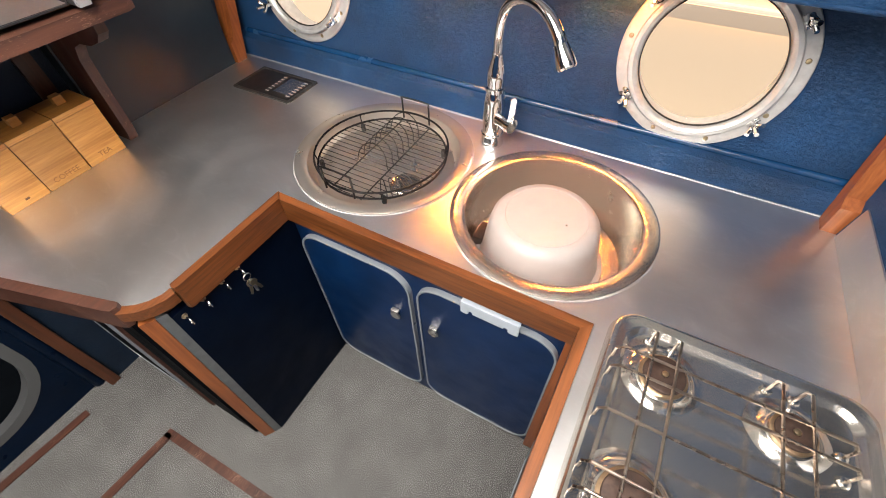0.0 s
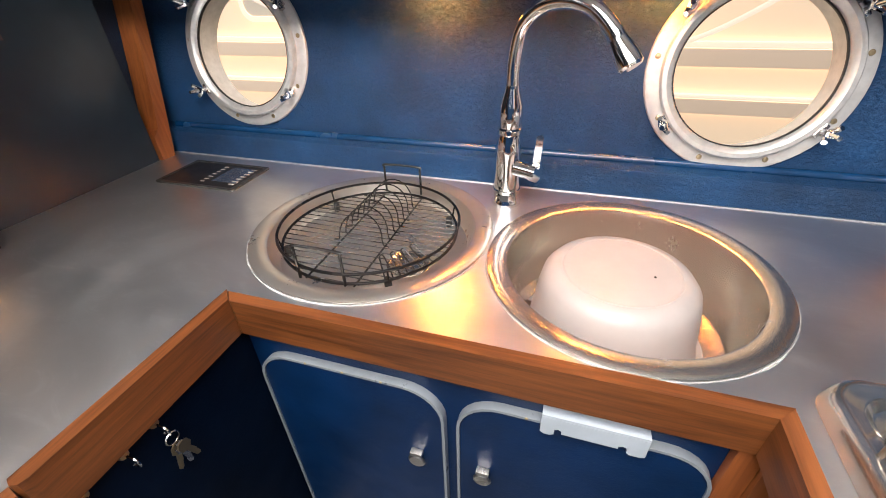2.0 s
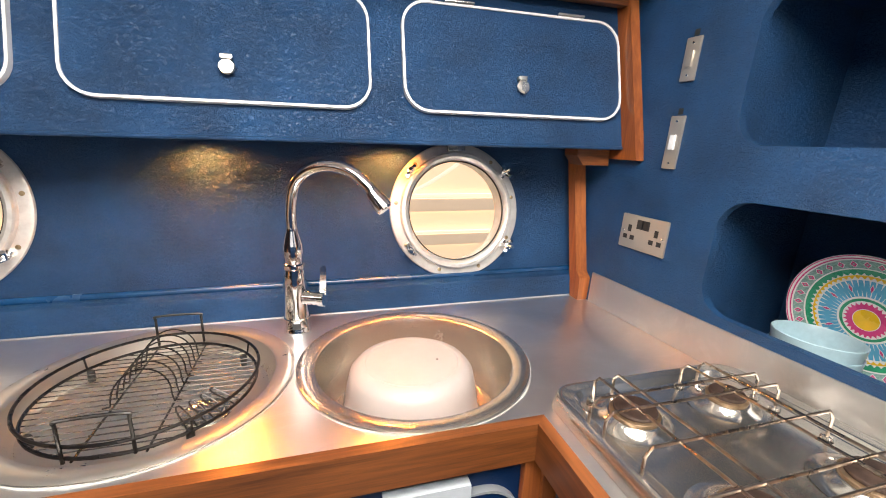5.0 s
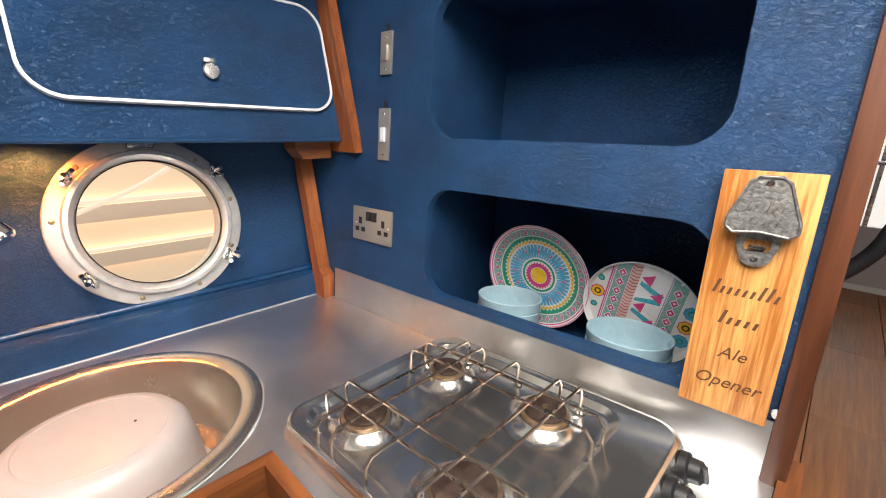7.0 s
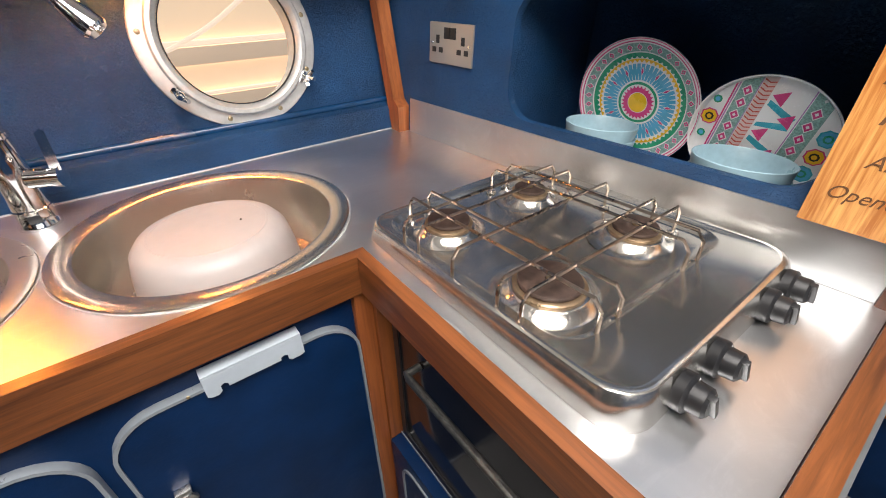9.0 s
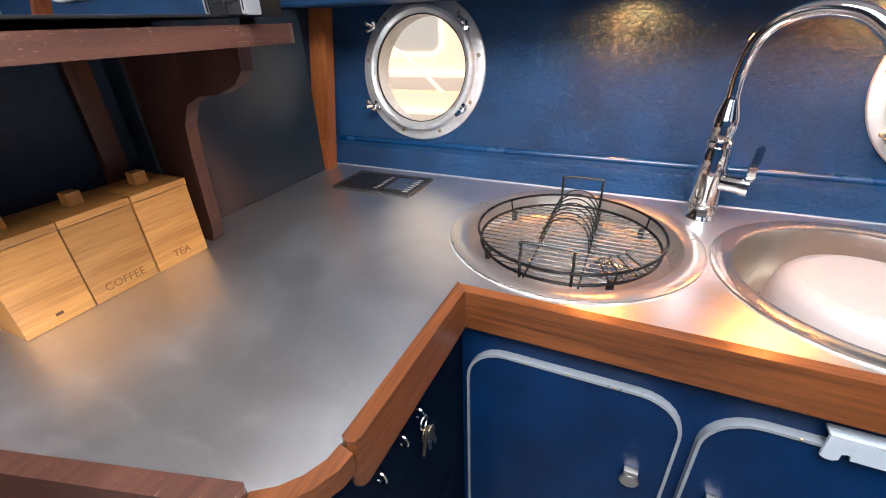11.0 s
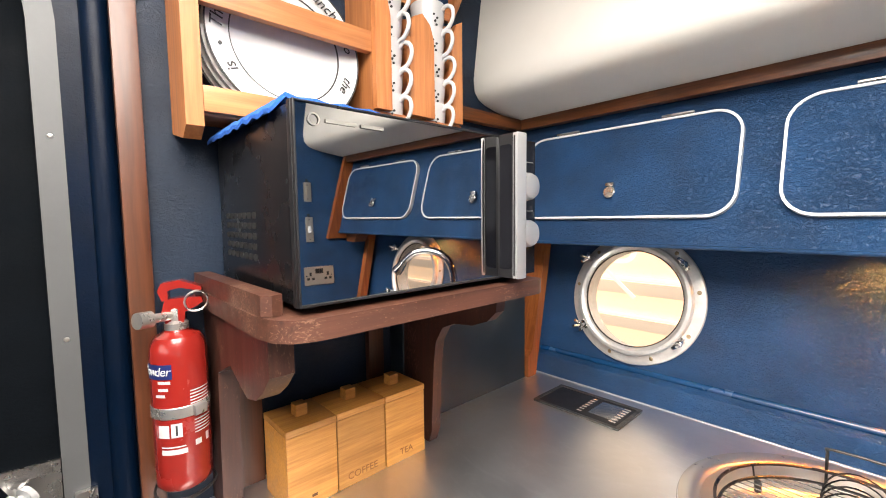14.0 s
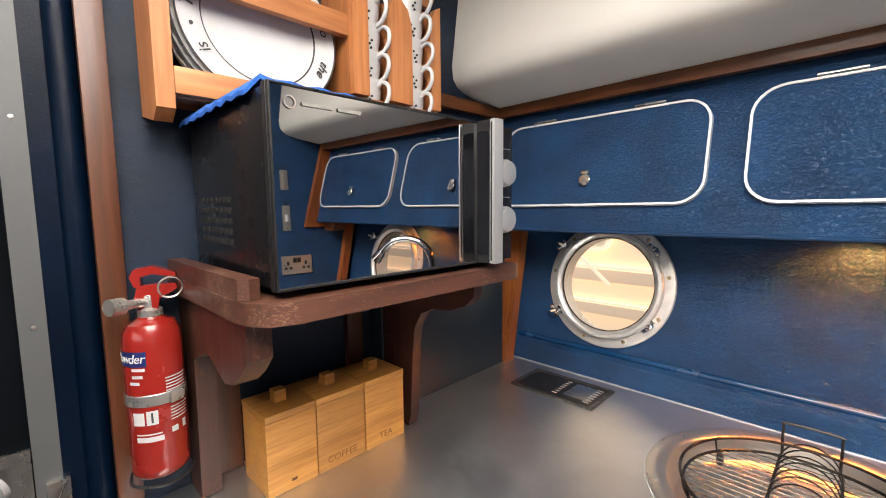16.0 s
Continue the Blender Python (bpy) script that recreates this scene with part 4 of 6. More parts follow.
for sgn in (-1, 1):
    hx = KX - 0.002 if sgn > 0 else KX - 0.008
    yy = KY + (0.178 if sgn > 0 else -0.172)
    pts = spline([(hx - 0.043, yy, RZ + 0.002), (hx - 0.043, yy, RZ + 0.058), (hx - 0.038, yy, RZ + 0.068), (hx + 0.038, yy, RZ + 0.068), (hx + 0.043, yy, RZ + 0.058), (hx + 0.043, yy, RZ + 0.002)], 5)
    part("handle", tube(pts, 0.0026, 8), BLACK_WIRE, rack, "upright wire handle")
# short glass pegs bent up at one side
for i in range(4):
    a = radians(-52 + i * 9)
    ca, sa = math.cos(a), math.sin(a)
    peg = [(KX + q * ca + o * sa, KY + q * sa - o * ca, RZ + z) for q, o, z in ((0.172, 0.0, 0.003), (0.150, 0.0, 0.010), (0.128, 0.004, 0.022), (0.124, 0.008, 0.024), (0.130, 0.012, 0.020), (0.172, 0.014, 0.004))]
    part("glass_peg", tube(spline(peg, 4), 0.0014, 6), BLACK_WIRE, rack, "small bent wire loop")
for a in (35, 145, 215, 305):
    fx, fy = KX + 0.163 * math.cos(radians(a)), KY + 0.163 * math.sin(radians(a))
    part("rubber_foot", lathe([(0, 0), (0.0055, 0), (0.0065, 0.004), (0.0065, 0.018), (0.005, 0.022), (0, 0.022)], 12, pose(fx, fy, RZ - 0.020)), RUBBER, rack)
    part("upright", rod((KX + 0.171 * math.cos(radians(a)), KY + 0.171 * math.sin(radians(a)), RZ), (KX + 0.176 * math.cos(radians(a)), KY + 0.176 * math.sin(radians(a)), RZ + 0.026), 0.0018, 6), BLACK_WIRE, rack)

# ---- hob ----
hob = thing("gas_hob", (0.225, -0.19, C), "four-burner stainless steel gas hob with wire pan supports", "hob")
HX0, HX1, HY0, HY1 = 0.030, 0.425, -0.432, 0.048


def hob_z(y):
    return 0.806 + 0.020 * (HY1 - y) / (HY1 - HY0)


bm = bmesh.new()
RINGS = ((-0.004, -0.006, -0.004, 0.045, None), (-0.002, -0.004, -0.002, 0.045, -0.016), (0.0, 0.0, 0.0, 0.045, -0.006), (0.0025, 0.0025, 0.0025, 0.043, -0.0015), (0.006, 0.006, 0.006, 0.041, 0.0),
         (0.010, 0.012, 0.010, 0.038, -0.0008), (0.013, 0.016, 0.013, 0.036, -0.0025), (0.022, 0.078, 0.020, 0.042, -0.0030), (0.0245, 0.082, 0.0225, 0.040, -0.0045), (0.031, 0.090, 0.028, 0.036, -0.0120), (0.035, 0.095, 0.032, 0.033, -0.0135))
loops_ = [[bm.verts.new((a, b, C + 0.0005 if dz is None else hob_z(b) + dz)) for a, b in rrect(HX0 + ix, HX1 - ix, HY0 + fy, HY1 - by, r, 8)] for ix, fy, by, r, dz in RINGS]
for a, b in zip(loops_, loops_[1:]):
    for i in range(len(a)):
        j = (i + 1) % len(a)
        bm.faces.new((a[i], a[j], b[j], b[i]))
bm.faces.new(loops_[-1])
part("deck", bm, STEEL, hob, "pressed stainless deck with a raised front")
for bx, by, br in ((0.304, -0.062, 0.030), (0.122, -0.061, 0.036), (0.314, -0.258, 0.036), (0.115, -0.267, 0.044)):
    z = hob_z(by) - 0.0135
    bn = part("burner", lathe([(br + 0.030, 0.0002), (br + 0.024, 0.0010), (br + 0.018, 0.0028), (br + 0.013, 0.0055), (br + 0.009, 0.0088), (br + 0.006, 0.0120), (br + 0.0045, 0.0135), (br + 0.002, 0.0140), (0, 0.0140)], 48, pose(bx, by, z)), STEEL, hob, "domed steel burner skirt")
    part("flame_ring", lathe([(br + 0.001, 0.0142), (br + 0.0015, 0.0185), (br - 0.001, 0.0200), (br - 0.006, 0.0205), (0, 0.0205)], 40, pose(bx, by, z)), BURNT_BRASS, bn, "heat-stained flame ring")
    part("burner_cap", lathe([(br * 0.90, 0.0206), (br * 0.91, 0.0235), (br * 0.88, 0.0255), (br * 0.80, 0.0265), (0.007, 0.0260), (0.005, 0.0240), (0, 0.0240)], 36, pose(bx, by, z)), BROWN_METAL, bn, "sooty brown burner cap")
    part("jet", lathe([(0.005, 0.0255), (0.005, 0.028), (0.002, 0.029), (0, 0.029)], 12, pose(bx, by, z)), BRASSY, bn)
BAR = 0.046


def pan_wire(a, b):
    """A support wire that rises from both ends of the hob's well."""
    a, b = Vector(a), Vector(b)
    d = (b - a).normalized()
    za, zb = hob_z(a.y) - 0.010, hob_z(b.y) - 0.010
    pts = [(a.x, a.y, za), (a.x, a.y, za + BAR * 0.72)] + [tuple(a + d * 0.010) [:2] + (za + BAR,)] + [tuple(b - d * 0.010)[:2] + (zb + BAR,)] + [(b.x, b.y, zb + BAR * 0.72), (b.x, b.y, zb)]
    wire = part("pan_support", tube(pts, 0.0024, 8), HEATED, hob, "heat-browned wire pan support")
    for q, zz in ((a, za), (b, zb)):
        part("grommet", lathe([(0, 0), (0.009, 0), (0.007, 0.004), (0.0035, 0.005), (0, 0.005)], 14, pose(q.x, q.y, zz - 0.001)), STEEL, wire)


for x in (0.094, 0.131, 0.274, 0.312):
    pan_wire((x, -0.350, 0), (x, 0.004, 0))
for y in (-0.058, -0.094, -0.170, -0.252, -0.288):
    pan_wire((0.042, y, 0), (0.372, y, 0))
for kx in (0.369, 0.308, 0.176, 0.108):
    kb = part("control_knob", lathe([(0.021, 0), (0.021, 0.010), (0.019, 0.012), (0.0165, 0.013), (0.0155, 0.026), (0.012, 0.029), (0, 0.0295)], 28, pose(kx, HY0 - 0.004, 0.803, 82)), BLACK, hob, "black turning knob")
    part("grip", moved(box(-0.0035, 0.0035, -0.015, 0.015, 0.026, 0.034, 0.0015), pose(kx, HY0 - 0.004, 0.803, 82) @ pose(0, 0, 0, 0, 0, 20)), BLACK, kb)
    part("dial_mark", moved(box(-0.001, 0.001, -0.0185, -0.014, 0.0128, 0.0135), pose(kx, HY0 - 0.004, 0.803, 82) @ pose(0, 0, 0, 0, 0, 150)), WHITE, kb)

# ---- oven and its cupboard ----
structure("oven_corner_post", box(-0.032, -0.001, -0.0115, 0.0035, 0.0, 0.717, 0.002), MAHOG_Z, "brown post between cupboards and oven", "post")
structure("oven_corner_return", box(0.0, 0.028, -0.018, 0.0035, 0.0, 0.717, 0.002), MAHOG_Z, "brown post beside the oven", "post")
oven = thing("oven", (0.2, -0.27, 0.312), "black built-in gas oven with a glass door, below the hob", "oven")
part("casing", box(0.042, 0.42, -0.520, -0.019, 0.313, 0.715, 0.003), BLACK, oven)
od = part("door", box(0.024, 0.041, -0.500, -0.035, 0.330, 0.655, 0.004), OVENGLASS, oven, "black glass drop-down door")
part("door_frame", plate([rrect(-0.502, -0.033, 0.328, 0.657, 0.012), rrect(-0.488, -0.047, 0.342, 0.643, 0.010)], 0.0205, 0.0238, "x"), BLACK, od)
hp = [(0.022, -0.43, 0.60), (-0.004, -0.43, 0.60), (-0.006, -0.42, 0.60), (-0.006, -0.12, 0.60), (-0.004, -0.11, 0.60), (0.022, -0.11, 0.60)]
part("handle", tube(hp, 0.007, 10), IRON, od, "grey bar handle")
ov = part("vent_strip", box(0.028, 0.041, -0.505, -0.030, 0.664, 0.704, 0.002), BLACK, oven)
part("chrome_strip", box(0.024, 0.0275, -0.505, -0.030, 0.697, 0.701), CHROME, ov)
for i in range(34):
    y = -0.495 + i * 0.0137
    part("vent_slot", box(0.0245, 0.0278, y, y + 0.0065, 0.671, 0.690), NICKEL, ov)
locker = thing("oven_locker", (0.01, -0.27, 0.0), "blue vinyl locker front below the oven with pale edging", "cupboard")
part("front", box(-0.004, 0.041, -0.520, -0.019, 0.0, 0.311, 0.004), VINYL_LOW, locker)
part("edge_strip", box(0.0215, 0.0235, -0.515, -0.020, 0.3115, 0.3155), ALU_TRIM, locker)
part("door_trim", plate([rrect(-0.49, -0.06, 0.03, 0.285, 0.05), rrect(-0.484, -0.066, 0.036, 0.279, 0.045)], -0.008, -0.0045, "x"), GREYTRIM, locker, "pale rounded edging")

hanger = thing("door_hanger", (-0.195, -0.008, 0.67), "pale grey over-door hanger with two notches on the cupboard door", "hanger")
part("front_plate", plate([[(-0.264, 0.6900), (-0.126, 0.6900), (-0.126, 0.6547), (-0.133, 0.6522), (-0.146, 0.6522), (-0.150, 0.6559), (-0.150, 0.6646), (-0.156, 0.6671), (-0.161, 0.6646), (-0.161, 0.6596),
                            (-0.235, 0.6596), (-0.235, 0.6658), (-0.240, 0.6683), (-0.245, 0.6658), (-0.245, 0.6559), (-0.250, 0.6522), (-0.258, 0.6522), (-0.264, 0.6559)]], -0.0175, -0.0135, "y", None, 0.0008), BRACKET_W, hanger)
part("top_plate", box(-0.264, -0.126, -0.0175, 0.003, 0.6903, 0.694, 0.001), BRACKET_W, hanger)

# hooks and keys under the rail of the worktop arm
for i, hy in enumerate((-0.184, -0.230, -0.283, -0.332)):
    hk = thing("cup_hook", (-0.755, hy, 0.70), "small brass cup hook on the navy cupboard side", "hook", "cup hooks")
    part("plate", lathe([(0, 0), (0.007, 0), (0.006, 0.003), (0, 0.0035)], 14, pose(-0.767, hy, 0.700, 0, 90)), BRASSY, hk)
    hp = [(-0.766, hy, 0.700), (-0.752, hy, 0.699)] + [(-0.752 + 0.008 * math.sin(radians(a)), hy, 0.690 + 0.009 * math.cos(radians(a))) for a in range(20, 230, 25)]
    part("hook", tube(hp, 0.0017, 8), CHROME, hk)
keys = thing("key_bunch", (-0.748, -0.184, 0.63), "small bunch of worn brass keys hanging from a hook", "keys")
part("ring", tube([(-0.746, -0.184 + 0.010 * math.cos(radians(a)), 0.676 + 0.010 * math.sin(radians(a))) for a in range(0, 360, 24)], 0.0011, 6, True), NICKEL, keys)
for j, tilt in enumerate((-14, 4, 18)):
    m = pose(-0.744 + 0.003 * j, -0.184, 0.668, tilt, 0, 0)
    part("key", moved(plate([[(-0.004, 0.0), (-0.009, -0.006), (-0.009, -0.016), (-0.004, -0.021), (-0.0035, -0.046), (0.001, -0.050), (0.0035, -0.046), (0.0035, -0.038), (0.0045, -0.034), (0.0035, -0.021), (0.009, -0.016), (0.009, -0.006), (0.004, 0.0)]], 0.0, 0.0018, "x"), m), (BRASSY, NICKEL, BRASSY)[j], keys)

# ---- flush panel in the worktop ----
vent = thing("worktop_vent", (-1.15, 0.388, C), "dark flush vent plate with slots in the worktop", "vent")
part("plate", box(-1.265, -1.035, 0.320, 0.456, C - 0.002, C + 0.003, 0.001), BLACK, vent)
part("frame", plate([rrect(-1.268, -1.032, 0.317, 0.459, 0.004, 3), rrect(-1.258, -1.042, 0.327, 0.449, 0.004, 3)], C, C + 0.0045, "z"), IRON, vent)
for i in range(7):
    y = 0.345 + i * 0.0145
    part("slot", box(-1.153, -1.141, y, y + 0.003, C + 0.003, C + 0.0042), PLASTIC_W, vent)
    part("slot", box(-1.068, -1.052, y, y + 0.004, C + 0.003, C + 0.0042), PLASTIC_W, vent)
part("window", box(-1.126, -1.056, 0.352, 0.436, C + 0.003, C + 0.0038), STEEL, vent, "bright metal insert")

# ---- shelf, microwave ----
shelf = thing("microwave_shelf", (-1.25, -0.19, 1.135), "worn dark mahogany shelf on brackets carrying the microwave", "shelf")
out = [(-1.434, -0.446), (-1.125, -0.446), (-1.090, -0.440), (-1.068, -0.424), (-1.058, -0.395), (-1.052, 0.030), (-1.060, 0.048), (-1.434, 0.060)]
part("board", plate([out], 1.139, 1.166, "z", None, 0.009), DARKWOOD, shelf, "thick board with a rubbed front edge")
part("fiddle", plate([[(-1.432, -0.444), (-1.11, -0.444), (-1.100, -0.434), (-1.104, -0.420), (-1.432, -0.420)]], 1.1665, 1.192, "z", None, 0.004), DARKWOOD, shelf, "raised rail along the side")


def shelf_bracket(y0, y1, tall):
    pr = [(-1.434, 1.138), (-1.10, 1.138), (-1.104, 1.105), (-1.125, 1.085), (-1.165, 1.070), (-1.215, 1.065), (-1.250, 1.050), (-1.272, 1.015), (-1.280, 0.96), (-1.290, 0.81), (-1.300, 0.782), (-1.434, 0.782)]
    if not tall:
        pr = [(-1.434, 1.138), (-1.125, 1.138), (-1.125, 1.085), (-1.150, 1.060), (-1.180, 1.040), (-1.215, 1.032), (-1.250, 1.045), (-1.29, 1.06), (-1.36, 1.03), (-1.37, 0.782), (-1.434, 0.782)]
    part("bracket", plate([pr], y0, y1, "y", None, 0.004), DARKWOOD_Z, shelf, "shaped mahogany bracket")


shelf_bracket(-0.030, -0.006, True)
shelf_bracket(-0.432, -0.400, False)
for y0, y1 in ((-0.396, -0.345), (-0.105, -0.065)):
    part("wall_batten", box(-1.4345, -1.418, y0, y1, C + 0.001, 1.138, 0.002), REDWOOD, shelf, "upright batten on the bulkhead")

mw = thing("microwave", (-1.23, -0.18, 1.167), "black microwave oven with mirrored glass door on the shelf", "microwave",
           m=pose(-1.078, -0.18, 1.167, 0, 0.3, -1.2) @ pose(1.078, 0.18, -1.167))
M0, M1, MX = -0.412, 0.046, -1.078
part("casing", box(-1.405, MX - 0.012, M0 + 0.002, M1 - 0.002, 1.176, 1.416, 0.006), GLOSS_BLACK, mw, "black painted steel casing")
part("door", box(MX - 0.0115, MX, M0, -0.033, 1.175, 1.418, 0.003), BLACK, mw)
bm = bmesh.new()
NY, NZ, BOW = 24, 16, 14.0
sheet = []
for i in range(NY + 1):
    y = M0 + 0.004 + (-0.060 - M0 - 0.004) * i / NY
    sheet.append([bm.verts.new((MX + 0.0008 + ((y + 0.234) ** 2 + (z - 1.297) ** 2) / (2 * BOW), y, z)) for z in (1.179 + 0.236 * k / NZ for k in range(NZ + 1))])
for i in range(NY):
    for k in range(NZ):
        bm.faces.new((sheet[i][k], sheet[i + 1][k], sheet[i + 1][k + 1], sheet[i][k + 1]))
part("door_glass", bm, MIRROR, mw, "mirrored dark glass, faintly dished")
for y0, y1, z0, z1 in ((M0 + 0.001, M0 + 0.004, 1.176, 1.417), (-0.060, -0.0585, 1.176, 1.417), (M0 + 0.0042, -0.0602, 1.176, 1.179), (M0 + 0.0042, -0.0602, 1.415, 1.417)):
    part("glass_edge", box(MX + 0.0002, MX + 0.006, y0, y1, z0, z1, 0.0008), BLACK, mw)
hd = part("handle", plate([rrect(MX + 0.0005, MX + 0.040, 1.178, 1.417, 0.008, 4)], -0.058, -0.036, "y", None, 0.001), BLACK, mw, "hooped black and silver handle")
part("handle_face", box(MX + 0.0395, MX + 0.0430, -0.0590, -0.0350, 1.177, 1.418, 0.003), ALU_TRIM, hd, "silver grip")
part("handle_outline", plate([rrect(MX + 0.0340, MX + 0.0396, 1.178, 1.417, 0.0025, 4), rrect(MX + 0.0345, MX + 0.0388, 1.182, 1.413, 0.0018, 4)], -0.0595, -0.0582, "y"), ALU_TRIM, hd)
part("handle_inset", plate([rrect(MX + 0.0040, MX + 0.0310, 1.1925, 1.3995, 0.006, 4)], -0.0592, -0.0581, "y"), OVENGLASS, hd, "black recess")
part("control_panel", box(MX - 0.0115, MX + 0.001, -0.031, M1, 1.175, 1.418, 0.003), OVENGLASS, mw)
for kz in (1.334, 1.250):
    kb = part("dial", lathe([(0.024, 0), (0.024, 0.014), (0.021, 0.020), (0.018, 0.0215), (0, 0.021)], 32, pose(MX + 0.001, 0.011, kz, 0, 90)), ALU_TRIM, mw, "silver turning dial")
    part("dial_ring", lathe([(0.026, 0), (0.026, 0.004), (0.0245, 0.005)], 32, pose(MX + 0.001, 0.011, kz, 0, 90)), CHROME, kb)
for i in range(2):
    part("panel_line", box(MX + 0.001, MX + 0.0018, -0.030, 0.038, 1.290 + i * 0.088, 1.2915 + i * 0.088), SILVERPRINT, mw)
for r_ in range(5):
    for c_ in range(7):
        x = -1.365 + c_ * 0.022
        part("vent_hole", plate([rrect(x, x + 0.0175, 1.222 + r_ * 0.015, 1.231 + r_ * 0.015, 0.004, 3)], M0 + 0.0012, M0 + 0.003, "y"), RUBBER, mw)
part("maker_mark", plate([circle(-0.385, 1.397, 0.0075, 20), circle(-0.385, 1.397, 0.0060, 20)], MX + 0.0040, MX + 0.0044, "x"), SILVERPRINT, mw, "plain round maker's mark")
for a, b in ((-0.370, -0.328), (-0.322, -0.288)):
    part("maker_mark", box(MX + 0.0034, MX + 0.0038, a, b, 1.3950, 1.3995), SILVERPRINT, mw, "plain maker's bar")
for fx in (-1.37, -1.12):
    for fy in (-0.38, 0.015):
        part("foot", lathe([(0, 0), (0.012, 0), (0.011, 0.0095), (0, 0.0095)], 14, pose(fx, fy, 1.1665)), RUBBER, mw)
cloth = thing("dish_cloth", (-1.30, -0.38, 1.417), "bright blue terry cloth folded on top of the microwave", "cloth")
bm = bmesh.new()
grid = [[bm.verts.new((-1.40 + 0.020 * i, -0.420 + 0.020 * j, 1.4185 + 0.010 * noise.noise(Vector((i * 0.5, j * 0.5, 3))) ** 2 + (0.006 if j > 0 else -0.012) + 0.003 * ((i + j) % 2))) for j in range(9)] for i in range(15)]
for i in range(14):
    for j in range(8):
        bm.faces.new((grid[i][j], grid[i + 1][j], grid[i + 1][j + 1], grid[i][j + 1]))
geo = bmesh.ops.extrude_face_region(bm, geom=bm.faces[:])
bmesh.ops.translate(bm, vec=(0, 0, 0.006), verts=[g for g in geo["geom"] if isinstance(g, bmesh.types.BMVert)])
part("fold", bm, CLOTH, cloth)

# ---- canisters ----
for (y0, y1), word in (((-0.354, -0.262), ""), ((-0.260, -0.157), "COFFEE"), ((-0.154, -0.055), "TEA")):
    cn = thing("canister", (-1.335, (y0 + y1) / 2, C), "square bamboo storage canister with a block knob" + (" lettered " + word.lower() if word else ""), "canister", "bamboo canisters")
    part("body", box(-1.387, -1.285, y0, y1, C + 0.0005, 0.914, 0.002), BAMBOO, cn)
    part("lid", box(-1.388, -1.284, y0 - 0.0005, y1 + 0.0005, 0.9148, 0.927, 0.002), BAMBOO, cn, "flat bamboo lid")
    part("knob", box(-1.347, -1.325, (y0 + y1) / 2 - 0.011, (y0 + y1) / 2 + 0.011, 0.9272, 0.949, 0.002), BAMBOO, cn, "square knob")
    if word:
        writing("lettering", word, 0.019, pose(-1.2848, (y0 + y1) / 2, 0.800, 0, 0, 90), FAINT_BURN, cn, "burnt-in capitals")
    else:
        part("lettering", box(-1.285, -1.2845, -0.312, -0.302, 0.795, 0.800), BURN, cn)

# ---- fire extinguisher ----
ex = thing("fire_extinguisher", (-1.385, -0.482, 0.855), "red powder fire extinguisher strapped in a black wall bracket", "extinguisher")
EX, EY = -1.385, -0.482
part("cylinder", lathe([(0, 0.858), (0.034, 0.858), (0.0390, 0.864), (0.0400, 0.875), (0.0390, 0.884), (0.0400, 0.890), (0.0400, 1.072), (0.0378, 1.088), (0.032, 1.100), (0.018, 1.107), (0.016, 1.112), (0, 1.112)], 48, pose(EX, EY, 0)), RED, ex)
part("valve", lathe([(0.017, 1.110), (0.017, 1.120), (0.012, 1.124), (0.012, 1.142), (0.009, 1.148), (0, 1.148)], 24, pose(EX, EY, 0)), PALEMETAL, ex, "nickel valve body")
part("nozzle", tube([(EX, EY, 1.132), (EX + 0.012, EY - 0.022, 1.133), (EX + 0.018, EY - 0.034, 1.134), (EX + 0.019, EY - 0.036, 1.134), (EX + 0.028, EY - 0.054, 1.135)], [0.007, 0.007, 0.007, 0.0125, 0.0125], 18), PALEMETAL, ex, "stubby discharge nozzle")
part("carry_handle", moved(plate([[(-0.012, 0.0), (0.012, 0.0), (0.015, 0.020), (0.032, 0.028), (0.040, 0.034), (0.038, 0.041), (0.012, 0.042), (-0.012, 0.040), (-0.018, 0.020)]], -0.011, 0.011, "y", None, 0.002), pose(EX, EY, 1.118, 0, 0, 70)), RED, ex, "red lever")
part("squeeze_lever", moved(plate([[(-0.016, 0.034), (-0.022, 0.050), (-0.016, 0.062), (0.008, 0.066), (0.038, 0.054), (0.039, 0.047), (0.008, 0.054), (-0.008, 0.050), (-0.008, 0.036)]], -0.010, 0.010, "y", None, 0.002), pose(EX, EY, 1.122, 0, 0, 70)), RED, ex, "red top lever")
part("pull_ring", tube([(-1.338 + 0.004 * math.sin(radians(a)), -0.462 + 0.016 * math.cos(radians(a)), 1.158 + 0.016 * math.sin(radians(a))) for a in range(0, 360, 15)], 0.0016, 8, True), NICKEL, ex, "safety pin ring")
strap = part("strap", lathe([(0.0407, 0.977), (0.0416, 0.978), (0.0416, 0.994), (0.0407, 0.995)], 48, pose(EX, EY, 0)), PALEMETAL, ex, "bright metal strap")
part("buckle", moved(box(-0.010, 0.010, -0.002, 0.004, -0.008, 0.008, 0.001), pose(EX + 0.040, EY + 0.018, 0.986, 0, 0, -65)), PALEMETAL, strap)
part("bracket_spine", box(-1.434, -1.428, EY - 0.012, EY + 0.012, 0.835, 1.11, 0.001), BLACK, ex)
wire = [(-1.430, EY - 0.02, 0.852), (EX - 0.02, EY - 0.038, 0.853), (EX + 0.02, EY - 0.040, 0.852), (EX + 0.046, EY, 0.850), (EX + 0.02, EY + 0.040, 0.852), (EX - 0.02, EY + 0.038, 0.853), (-1.430, EY + 0.02, 0.852)]
part("bracket_wire", tube(spline(wire, 4), 0.0022, 8), BLACK, ex, "black wire cradle")
